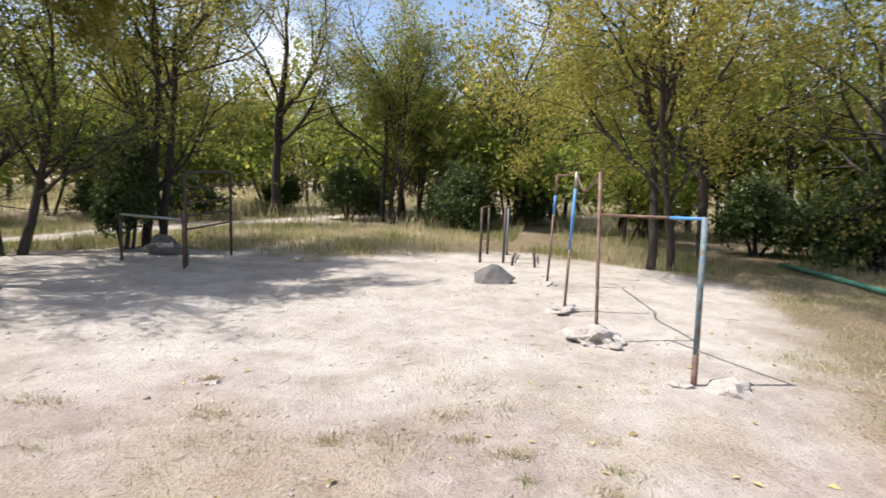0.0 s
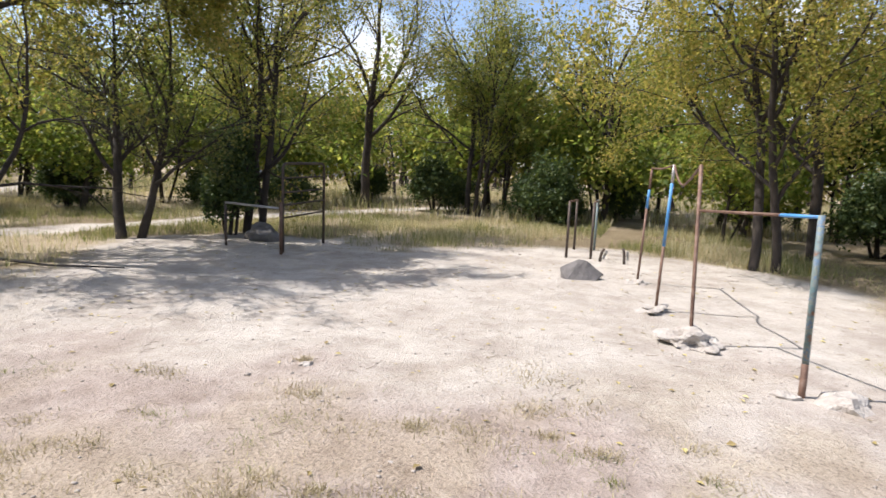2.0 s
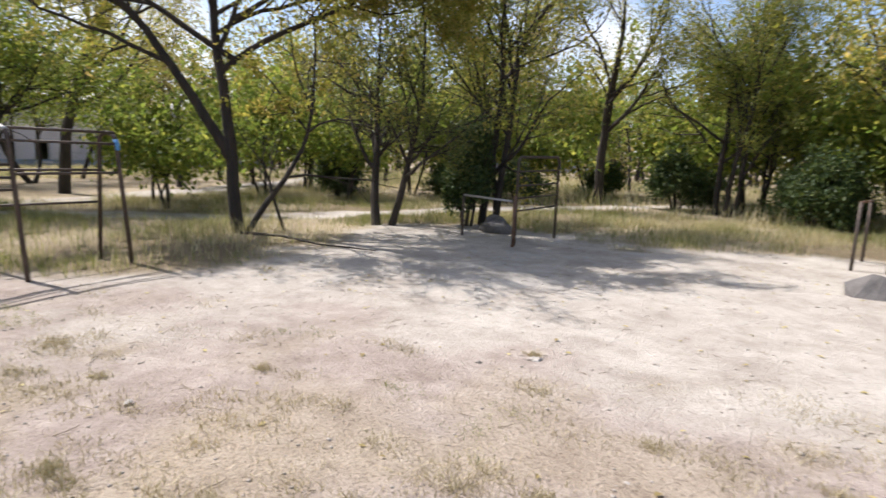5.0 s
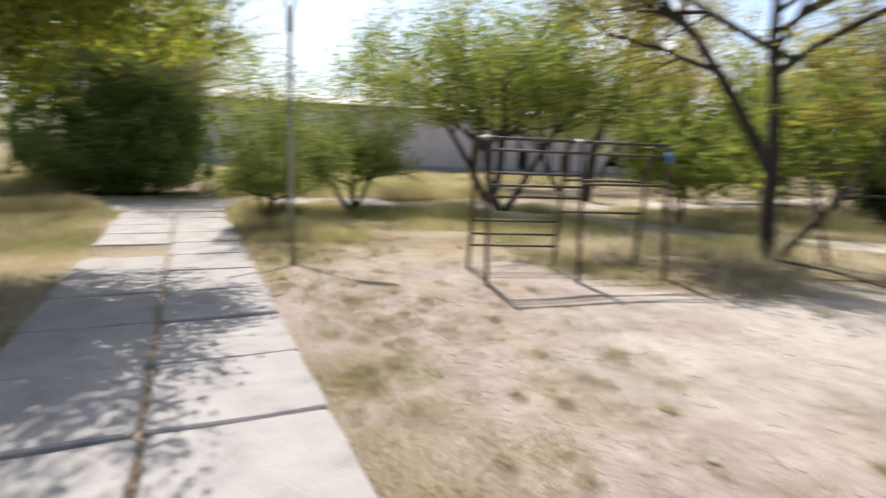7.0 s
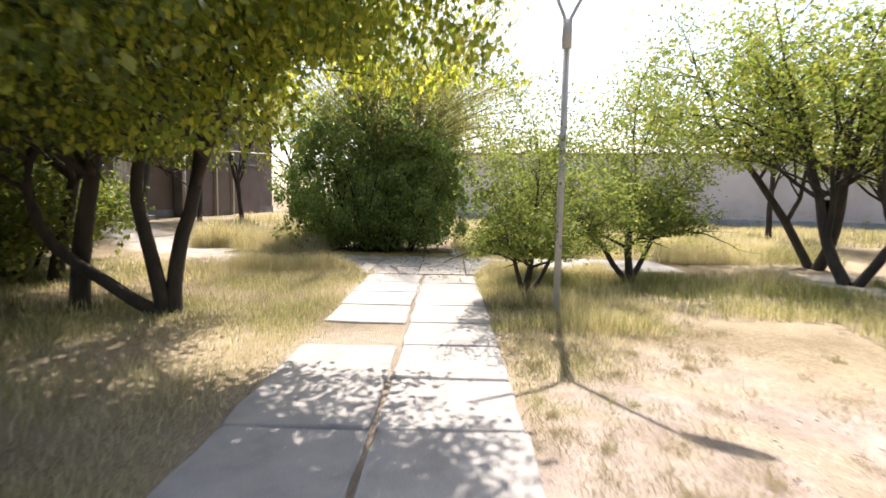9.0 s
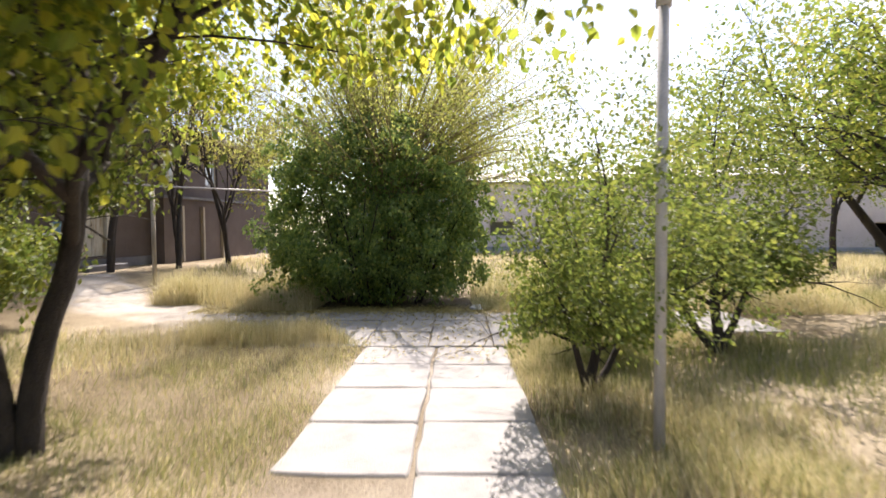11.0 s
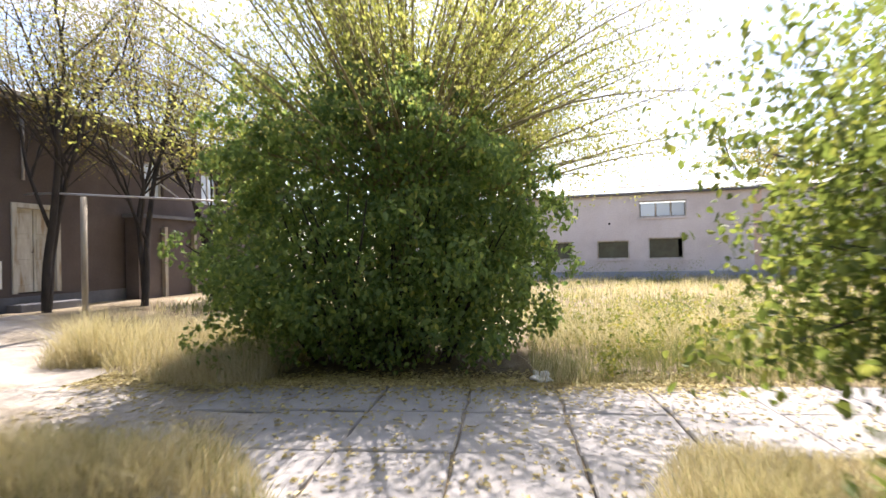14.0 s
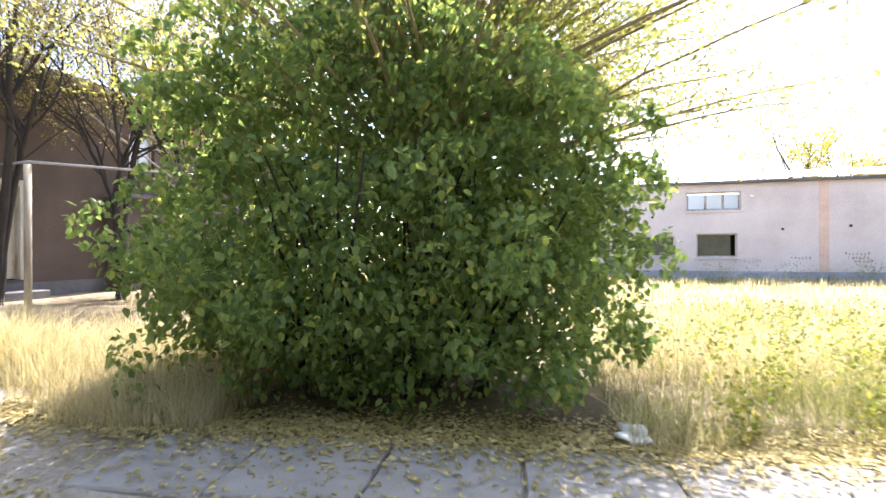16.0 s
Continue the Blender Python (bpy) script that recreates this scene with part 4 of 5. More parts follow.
def block_of_flats():
    b = thing("apartment_block", -42, 66, 0, 28, "distant grey apartment block behind the trees", "building")
    wins = [(x, x + 1.3, z, z + 1.4) for x in range(2, 22, 3) for z in (1.0, 3.9, 6.8)]
    wall_with_holes("wall", b, PLINTH, 24, 10.5, 0.4, wins, 0, 0)
    local_box("back_wall", b, PLINTH, 0, 24, 9, 9.4, 0, 10.5)
    local_box("side_wall", b, PLINTH, 0, 0.4, 0.4, 9, 0, 10.5)
    local_box("side_wall", b, PLINTH, 23.6, 24, 0.4, 9, 0, 10.5)
    local_box("roof", b, ROOF, -0.3, 24.3, -0.3, 9.7, 10.5, 10.8)
    for x0, x1, z0, z1 in wins:
        win = local_box("window_frame", b, WOOD_PALE, x0, x1, 0.16, 0.2, z0, z0 + 0.08)
        local_box("pane", win, GLASS, x0, x1, 0.2, 0.21, z0 + 0.08, z1)


block_of_flats()


# ---- trees and shrubs ----
TREE_TAG = dict(category="tree")


def put(template, x, y, turn=0.0, size=1.0, label="", used=set()):
    m = pose(x, y, float(ground_z(np.array([x]), np.array([y]))[0]), 0, 0, turn) @ Matrix.Scale(size, 4)
    if template.name not in used:
        used.add(template.name)
        template.matrix_basis = m
        ob = template
    else:
        ob = copy_thing(template, m)
    if label:
        ob["label"] = label
    return ob


def elm(seed, trunk=4.6, r=0.14, lean=(0.05, 0.0), per=25, spec=ELM, material=LEAF_ELM, size=0.075, forked=False, group="elms of the park"):
    rng = np.random.default_rng(seed)
    stems = [((0, 0), (lean[0], lean[1], 1), trunk, r)]
    if forked:
        stems.append(((0.22, 0.05), (0.32, 0.1, 1), trunk * 0.92, r * 0.85))
    return tree("tree", rng, stems, spec, material, per, size, 0.17, label="elm tree with thin yellowing leaves", group=group, **TREE_TAG)


DROOPY = dict(ELM, bare=(0.24, 0.2, 0.15), up=(0.03, 0.03, -0.01, -0.06), spread=(0.5, 1.15), shrink=(0.42, 0.7))
ELM_A, ELM_B, ELM_C = elm(1, 5.0, 0.095, per=54, spec=DROOPY, size=0.062), elm(2, 4.6, 0.085, (-0.08, 0.05), per=50, spec=DROOPY, size=0.062), elm(3, 4.6, 0.10, (0.0, 0.1), forked=True, per=20, material=LEAF_GREENISH)
ELM_D = elm(4, 5.0, 0.17, (0.06, -0.04), 36, AIRY, LEAF_ELM, 0.065)
MID_A = elm(9, 5.0, 0.12, (0.03, 0.05), per=14, spec=DROOPY, size=0.085)
MID_B = elm(10, 4.7, 0.11, (-0.05, 0.02), per=13, spec=DROOPY, material=LEAF_GREENISH, size=0.085)
FAR_A = elm(5, 4.6, 0.11, per=6, size=0.15, group="trees of the far park")
FAR_B = elm(6, 4.4, 0.11, (0.05, 0.08), per=5, material=LEAF_GREENISH, size=0.15, group="trees of the far park")
FAR_C = elm(8, 4.8, 0.12, (-0.05, 0.02), per=6, spec=AIRY, material=LEAF_DRY, size=0.14, group="trees of the far park")
put(ELM_A, 4.15, 10.80, 0, 1.0, "tall elm with a dark upright trunk")
put(ELM_B, 4.50, 10.72, 70, 0.95, "elm with a leaning pale trunk")
put(MID_B, 6.0, 12.7, 20, 1.08)
# extra elm, added as a shade caster, its trunk out of view
put(MID_A, 9.6, 10.2, 130, 1.0)
put(ELM_D, -6.4, 21.0, 0, 1.12, "tall elm with a thick pale trunk")
put(ELM_C, -5.80, 11.4, 100, 0.9, "slender forked elm beside a dark shrub")
put(MID_A, -6.2, 11.5, 290, 0.82)
put(ELM_C, -1.95, 19.8, 10, 1.0, "clump of thin elm stems")
put(MID_A, -1.65, 22.0, 140, 1.0)
put(MID_B, -2.3, 20.4, 250, 0.92)
rngp = np.random.default_rng(12)
WOODS = [(2.5, 19.5), (4.4, 22.5), (6.0, 19.0), (9.5, 12.0), (10.5, 16.5), (11.5, 9.5), (13.5, 13.5), (9.0, 20.5), (13, 20), (-0.2, 26), (-4.2, 27.5), (-13.5, 22),
         (-12.8, 14.2), (-16.0, 16.3), (-18.5, 18.0), (-20.5, 13.0), (-23.5, 17), (-19, 24), (-25, 25), (-8, 32), (-15, 31), (0, 34), (7, 29), (14, 27), (4.5, 36), (18, 16), (-30, 33), (-24, 36), (-31, 24), (11, 36), (-12, 40), (-3, 42), (-10.5, 24), (-10.3, 17.5), (2.2, 30)]
for k, (x, y) in enumerate(WOODS):
    near = math.hypot(x, y) < 17.5
    put((MID_A, MID_B)[k % 2] if near else (FAR_A, FAR_B, FAR_C)[(k * 7 + k // 3) % 3], x, y, rngp.uniform(0, 360), rngp.uniform(0.85, 1.1))

rng = np.random.default_rng(31)
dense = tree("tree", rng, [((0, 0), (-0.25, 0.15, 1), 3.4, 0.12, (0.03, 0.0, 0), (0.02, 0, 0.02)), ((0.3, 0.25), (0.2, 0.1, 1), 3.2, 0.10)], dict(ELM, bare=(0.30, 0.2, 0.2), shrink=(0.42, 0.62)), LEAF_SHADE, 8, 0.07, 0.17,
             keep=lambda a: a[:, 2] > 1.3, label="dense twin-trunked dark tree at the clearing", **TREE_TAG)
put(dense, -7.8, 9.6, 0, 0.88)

# the arching elm: a near-upright stem, a limb to each side and thin crooked stems at its root
rng = np.random.default_rng(36)
SIDEWAYS = np.array([0.61, 0.79, 0.0])
aside = lambda k, up: tuple(SIDEWAYS * k + np.array([0, 0, up]))
arched = tree("tree", rng, [((0, 0), aside(-0.10, 1), 5.0, 0.125, aside(0.015, 0), aside(0.01, 0)),
                            ((*aside(-0.1, 1.3),), aside(-0.5, 1), 4.0, 0.10, aside(0.03, 0), aside(-0.05, 0)),
                            ((*aside(-0.1, 3.0),), aside(0.9, 0.62), 3.4, 0.062, aside(0, 0.02), aside(0.02, 0.0)),
                            ((*aside(0.0, 4.2),), (0.75, 0.3, 0.5), 2.6, 0.05), ((*aside(0.0, 4.0),), (0.7, 0.7, 0.5), 2.6, 0.05),
                            ((*aside(-0.1, 3.3),), aside(-0.9, 0.5), 3.2, 0.06, aside(0, 0), aside(-0.02, -0.03)),
                            (tuple(aside(0.16, 0)[:2]), aside(0.55, 1), 2.9, 0.062, aside(0.02, 0), aside(-0.10, 0.02)),
                            (tuple(aside(0.85, 0)[:2]), aside(-0.42, 1), 1.4, 0.035, aside(0, 0), aside(-0.05, 0))],
              dict(AIRY, kids=(6, 5, 4), bare=(0.45, 0.3, 0.2), wander=0.13, up=(0.02, 0.03, 0.0, -0.02), spread=(0.5, 1.1), shrink=(0.42, 0.66)), LEAF_ELM, 40, 0.075, 0.12, keep=lambda a: (a[:, 2] > 2.2) & ((a[:, 2] + 0.3 * a[:, 0] > 4.5) | (np.sin(a[:, 0] * 9.1) * np.sin(a[:, 1] * 7.7) * np.sin(a[:, 2] * 8.3) > 0.12)), label="spreading elm with arching dark stems from one root", **TREE_TAG)
put(arched, -8.95, 6.9, 0, 1.0)


def far_woods():
    """The closed line of trees behind the park."""
    rng = np.random.default_rng(17)
    n = 52000
    az = np.radians(rng.uniform(-75, 84, n))
    r = rng.uniform(44, 62, n)
    x, y = -np.sin(az) * r - 3, np.cos(az) * r + 2
    crown = vnoise(x, y, 4.5, 71)
    top = 1.2 + 9.0 * crown ** 1.3 + 2.0 * vnoise(x, y, 1.4, 72)
    z = top * rng.uniform(0, 1, n) ** 0.7
    ok = rng.uniform(0, 1, n) < 0.3 + crown
    x, y, z = x[ok], y[ok], z[ok]
    v, f = leaves(rng, np.stack([x, y, z], 1), 0.5, 0.2, 0.2)
    tagged(raw("far_woods", v, f, LEAF_DRY), "distant line of yellow-green park trees", "woods", kind="stuff")
    lines = []
    for _ in range(150):
        a, q = math.radians(rng.uniform(-75, 84)), rng.uniform(42, 52)
        p = np.array([-math.sin(a) * q - 3, math.cos(a) * q + 2, -0.1])
        lines.append(([p, p + np.array([rng.normal(0, 0.3), rng.normal(0, 0.3), 2.5]), p + np.array([rng.normal(0, 0.7), rng.normal(0, 0.7), 5.5])], (0.16, 0.12, 0.06), 5))
    v, f = tube_arrays(lines)
    tagged(raw("far_trunks", v, f, BARK), "thin dark trunks of the distant woods", "woods", kind="stuff")


far_woods()

# dark juniper-like shrubs
rng = np.random.default_rng(41)
DARK = tree("shrub", rng, [((0, 0), (0, 0, 1), 1.1, 0.07), ((0.1, 0.1), (0.4, 0.3, 1), 1.0, 0.05), ((-0.1, 0), (-0.5, -0.2, 1), 1.0, 0.05)], dict(LOW, kids=(6, 5, 3), up=(0, 0.0, -0.02, -0.03)), LEAF_DARK, 9, 0.12, 0.14,
            label="dense dark green shrub", category="shrub", group="dark shrubs")
put(DARK, -3.6, 20.8, 0, 0.95)
put(DARK, 0.35, 18.2, 80, 1.05)
put(DARK, 1.2, 18.4, 200, 0.75)
rng = np.random.default_rng(44)
column = tree("shrub", rng, [((0, 0), (0, 0, 1), 1.7, 0.05), ((0.1, 0.05), (0.1, 0.05, 1), 1.5, 0.04), ((-0.1, 0), (-0.12, -0.04, 1), 1.4, 0.04)], dict(LOW, kids=(9, 5, 3), bare=(0.12, 0.2, 0.15), shrink=(0.3, 0.5)), LEAF_DARK, 12, 0.09, 0.13,
              keep=lambda a: np.hypot(a[:, 0], a[:, 1]) < 0.62 - 0.12 * np.abs(a[:, 2] - 1.1), label="narrow upright dark green shrub among elm stems", category="shrub")
put(column, -6.35, 11.05, 0, 1.0)
for x, y, s in ((9.4, 11.8, 1.1), (11.4, 11.2, 1.25), (7.9, 13.9, 0.95), (7.0, 19.0, 0.8), (12.6, 15.0, 1.1), (-14.0, 14.9, 0.75), (-11.0, 17.6, 0.7), (-8.6, 18.5, 0.75), (15, 10, 1.1), (10, 14.5, 0.9), (3.2, 21, 0.8), (17, 13, 1.2), (-7.2, 24.5, 0.8)):
    put(DARK, x, y, rngp.uniform(0, 360), s)

# green saplings
rng = np.random.default_rng(51)
SAPLING = tree("young_tree", rng, [((0, 0), (0.05, 0, 1), 1.7, 0.045), ((0.08, 0.1), (0.25, 0.3, 1), 1.4, 0.03)], dict(LOW, kids=(6, 4, 4)), LEAF_FRUIT, 6, 0.125, 0.15, label="young leafy green tree", category="tree", group="young trees")
for x, y, s in ((-13.2, 8.1, 1.15), (-14.9, 8.7, 0.9), (5.0, 15.2, 1.0), (3.4, 23.5, 1.2), (-13.8, 14.8, 1.1), (-9.4, 22.5, 1.4), (-8.4, 26.5, 1.9), (-17.5, 16.7, 1.2), (-5.0, 24.5, 1.3), (-1.0, 21.5, 1.6), (2.4, 20.5, 1.5), (6.2, 17.2, 1.5), (8.8, 17.5, 1.7), (-11.5, 20.5, 1.7), (-13.0, 18.0, 1.5), (-3.0, 25.5, 1.8), (1.0, 24.5, 1.7), (12, 18, 1.8), (-15.5, 13.0, 1.3), (-20.5, 16.5, 1.6), (5.4, 25.0, 1.9), (14.5, 12.5, 1.6)):
    put(SAPLING, x, y, rngp.uniform(0, 360), s)

# the shady tree over the footpath
rng = np.random.default_rng(61)
over = dict(clear=lambda p: p[2] > (2.5 if p[1] > 2.6 else 1.8 if p[1] > 1.2 else 1.6) and (p[1] < 1.2 or p[0] > -0.7) and p[1] < 4.4, kids=(7, 6, 4), bare=(0.5, 0.25, 0.15), wander=0.13, up=(0.05, 0.03, -0.02, -0.14), spread=(0.6, 1.2), shrink=(0.52, 0.78))
PATHWARD = np.array([-0.64, 0.77, 0.0])
to_path = lambda k, up: tuple(PATHWARD * k + np.array([0, 0, up]))
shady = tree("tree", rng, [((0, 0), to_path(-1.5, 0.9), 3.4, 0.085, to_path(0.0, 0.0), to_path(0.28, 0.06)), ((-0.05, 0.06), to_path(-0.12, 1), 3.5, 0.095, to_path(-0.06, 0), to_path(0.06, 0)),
                           ((-0.12, 0.14), to_path(-0.05, 1), 3.9, 0.10, to_path(0.08, 0), to_path(-0.04, 0.02)),
                           ((0.0, 0.9, 1.9), (0.1, 0.95, 0.2), 2.2, 0.028), ((0.2, 0.6, 2.0), (0.35, 0.8, 0.1), 1.9, 0.026), ((0.2, 0.9, 2.2), (0.6, 0.7, 0.35), 2.4, 0.03),
                           ((0.3, 0.6, 1.5), (0.55, 0.8, 0.75), 2.6, 0.055), ((0.0, 0.9, 1.9), (0.3, 0.95, 0.6), 2.9, 0.055),
                           ((0.3, 0.4, 1.9), (0.95, 0.15, 0.75), 2.6, 0.055), ((0.0, 0.3, 2.0), (-0.5, -0.3, 0.75), 2.2, 0.05)],
             dict(over, kids=(6, 5, 4)), LEAF_MAPLE, 21, 0.068, 0.13, BARK, LEAF_WIDE, 0.7,
             keep=lambda a: (a[:, 2] > np.where(a[:, 0] < -0.3, 2.7, np.where(a[:, 1] > 2.6, 2.55, 1.8))) & (a[:, 0] > np.where(a[:, 1] > 2.2, -0.6, np.where(a[:, 1] > 1.3, -1.4, -2.2))) & (a[:, 1] < 4.7), trim=True, label="leafy tree with curved dark trunks beside the footpath", **TREE_TAG)
put(shady, -9.22, -5.6, 0, 1.0)
rng = np.random.default_rng(64)
SIDE = tree("tree", rng, [((0, 0), (0.1, 0.15, 1), 3.0, 0.12)], dict(over, up=(0.05, 0.03, 0.0, -0.1), clear=lambda p: p[2] > 1.7), LEAF_SIDE_SHADED, 34, 0.085, 0.19, BARK, LEAF_SMALL, 0.6, keep=lambda a: a[:, 2] > 1.9, label="leafy tree in the dry grass, some added unseen for shade", **TREE_TAG)
put(SIDE, -9.05, -6.6, 0, 1.0)
# trees at x -6.2, -4.2 and -3.2 are added, trunks unseen, to shade the verge
for x, y, turn, size in ((-8.6, -8.4, 120, 1.05), (-6.2, -5.4, 200, 1.05), (-3.2, -5.4, 310, 1.05), (-10.6, -8.8, 60, 1.0), (-7.0, -7.6, 20, 1.1), (-4.2, -5.6, 90, 1.05), (-11.0, -11.5, 150, 1.1), (-5.0, -8.4, 10, 1.1)):
    put(SIDE, x, y, turn, size)
rng = np.random.default_rng(66)
THICKET = tree("shrub", rng, [((0, 0), (0, 0, 1), 1.2, 0.05), ((0.1, 0.1), (0.4, 0.3, 1), 1.1, 0.04), ((-0.1, 0), (-0.5, -0.2, 1), 1.1, 0.04)], dict(LOW, kids=(6, 5, 3), up=(0, 0.0, -0.02, -0.03)), LEAF_SIDE_SHADED, 7, 0.12, 0.16,
               label="dense olive green shrub in the shade of trees", category="shrub", group="shrubs under the trees")
for x, y, size in ((-10.6, -9.9, 1.0), (-8.9, -8.9, 0.9), (-12.6, -11.8, 1.1), (-11.4, -10.4, 0.9), (-8.2, -10.2, 1.0), (-5.4, -9.2, 1.0), (-10.5, -13.5, 1.3)):
    put(THICKET, x, y, 90 * size, size)

# small fruit trees by the lamp
rng = np.random.default_rng(71)
MUL = tree("fruit_tree", rng, [((0, 0), (0.1, 0.12, 1), 0.75, 0.07), ((0.0, 0.05), (-0.35, 0.5, 0.8), 1.3, 0.045), ((0, 0), (0.45, -0.3, 0.9), 1.1, 0.045), ((0.02, 0), (0.0, 0.12, 1), 1.8, 0.035)],
           dict(LOW, kids=(6, 5, 4), bare=(0.5, 0.3, 0.2), shrink=(0.5, 0.75)), LEAF_MULBERRY, 16, 0.044, 0.09, BARK, LEAF_WIDE, 0.35,
           keep=lambda a: (a[:, 1] > -0.75) & (a[:, 2] > 0.72), label="low spreading fruit tree with sparse green leaves", category="tree", group="fruit trees by the lamp")
put(MUL, -11.95, -1.43, 0, 0.92)
put(MUL, -14.35, 0.25, 150, 1.38)

rng = np.random.default_rng(81)
BROAD = tree("tree", rng, [((0, 0), (-0.55, -0.35, 0.9), 2.3, 0.085), ((0.1, 0.1), (0.2, 0.4, 1), 2.2, 0.07)], dict(LOW, clear=lambda p: p[2] > 1.7, kids=(8, 6, 4), spread=(0.6, 1.2), shrink=(0.5, 0.72)), LEAF_FRUIT, 11, 0.07, 0.17,
             keep=lambda a: a[:, 2] > 1.6, label="broad green tree with a leaning trunk", **TREE_TAG)
put(BROAD, -15.3, 4.1, 0, 1.35)
put(BROAD, -18.0, 4.6, 160, 1.2)
put(ELM_D, -19.5, 8.5, 90, 1.0)
put(FAR_A, -28, 6.4, 0, 1.0)
put(FAR_B, -27, 12.5, 0, 1.0)
put(FAR_A, -31, 17, 45, 0.9)
put(BROAD, -24.5, 9.5, 60, 1.0)
for x, y, s in ((-62, 5, 1.5), (-66, 9, 1.3), (-60, 24, 1.4), (-58, 33, 1.3)):
    put(FAR_A, x, y, rngp.uniform(0, 360), s)

# sparse dark trees before the old house
rng = np.random.default_rng(91)
BARE_TREE = tree("tree", rng, [((0, 0), (0.05, 0.02, 1), 4.4, 0.10), ((0, 0.05), (-0.12, 0.18, 1), 4.6, 0.07), ((0.0, 0.0, 1.6), (0.2, -0.5, 1), 3.4, 0.045)], dict(AIRY, kids=(6, 5, 4), bare=(0.4, 0.25, 0.2)), LEAF_DRY, 18, 0.055, 0.2, keep=lambda a: a[:, 2] + np.sin(a[:, 0] * 3) * 0.9 > 4.0, label="thin dark tree with few yellow leaves before the house", category="tree", group="trees at the house")
put(BARE_TREE, -19.0, -14.9, 0, 1.0)
put(BARE_TREE, -20.9, -14.2, 120, 0.95)
put(BARE_TREE, -22.6, -13.6, 220, 0.9)
put(FAR_B, -24.5, -11.5, 220, 0.9)
put(FAR_C, -17, -26, 0, 1.0)


def big_bush():
    """The round leafy thicket at the end of the footpath."""
    rng = np.random.default_rng(101)
    x, y, _ = sn(14.85, -1.5)
    ob = thing("bush", x, y, 0, math.degrees(math.atan2(ALONG[1], ALONG[0])), "huge dense leafy green thicket beside the lane", "bush")
    lines = []
    for k in range(46):
        a, r = rng.uniform(0, 2 * np.pi), rng.uniform(0.1, 0.75)
        p = np.array([math.cos(a) * r, math.sin(a) * r * 1.4, -0.1])
        d = unit(np.array([math.cos(a) * 0.4, math.sin(a) * 0.5, 1.2]) + rng.normal(0, 0.1, 3))
        pts = [p]
        for _ in range(7):
            d = unit(d + rng.normal(0, 0.08, 3))
            pts.append(pts[-1] + d * 0.36)
        v, f = tube_arrays([(pts, np.linspace(0.028, 0.008, 8), 5)])
        raw("stem", v, f, BARK, ob, "", True)
    def shell(d, grow):
        body = (np.abs(d) ** 2.8).sum(1) ** (-1 / 2.8)
        lump = np.array([noise.noise(Vector(q) * 2.3) * 0.26 + noise.noise(Vector(q) * 5.5 + Vector((9, 0, 0))) * 0.14 for q in d])
        p = d * (body * (1 + lump) * grow)[:, None] * np.array([1.6, 2.28, 2.0])
        p[:, 2] += 1.72 + 0.30 * np.clip(p[:, 1] / 2.3, -1, 1) * smooth(-0.6, 1.4, p[:, 2])
        return p
    # leafy clumps over the outside, each one with its own small dome of leaves
    n = 560
    d = unit(rng.normal(0, 1, (n, 3)))
    c = shell(d, rng.uniform(0.70, 1.06, n))
    c = c[c[:, 2] > 0.22]
    per = 84
    dome = unit(rng.normal(0, 1, (len(c), per, 3)) + unit(c - np.array([0, 0, 1.6]))[:, None] * 0.9 + np.array([0, 0, 0.5]))
    size = rng.uniform(0.20, 0.40, (len(c), 1, 1))
    p = (c[:, None] + dome * size * rng.uniform(0.55, 1.0, (len(c), per, 1))).reshape(-1, 3)
    fill = shell(unit(rng.normal(0, 1, (20000, 3))), rng.uniform(0.35, 0.92, 20000))
    fill = fill[(fill[:, 2] < 2.4) | (rng.uniform(0, 1, len(fill)) < 0.5)]
    p = np.concatenate([p, fill])
    p = p[p[:, 2] > 0.1]
    v, f = leaves(rng, p, 0.080, 0.5, 0.75, LEAF_WIDE)
    raw("crown", v, f, LEAF_BUSH, ob)
    # a few long sprays that stick out
    lines, tips = [], []
    for _ in range(60):
        dd = unit(rng.normal(0, 1, 3) * np.array([1, 1, 0.6]) + np.array([0, 0, 0.25]))
        b = (np.abs(dd) ** 2.6).sum() ** (-1 / 2.6)
        p0 = dd * b * 0.8 * np.array([1.55, 2.12, 1.9]) + np.array([0, 0, 1.75])
        if p0[2] < 0.4:
            continue
        pts = [p0]
        for _ in range(5):
            dd = unit(dd + rng.normal(0, 0.12, 3) + np.array([0, 0, -0.06]))
            pts.append(pts[-1] + dd * rng.uniform(0.12, 0.2))
        lines.append((pts, np.linspace(0.010, 0.003, 6), 3))
        tips.extend(pts[2:])
    v, f = tube_arrays(lines)
    tagged(raw("spray_wood", v, f, SHOOT, ob, "", True), kind="stuff")
    a = np.repeat(np.array(tips), 5, 0) + rng.normal(0, 0.06, (len(tips) * 5, 3))
    v, f = leaves(rng, a, 0.095, 0.5, 0.4, LEAF_WIDE)
    tagged(raw("spray_leaves", v, f, LEAF_BUSH, ob), kind="stuff")


big_bush()


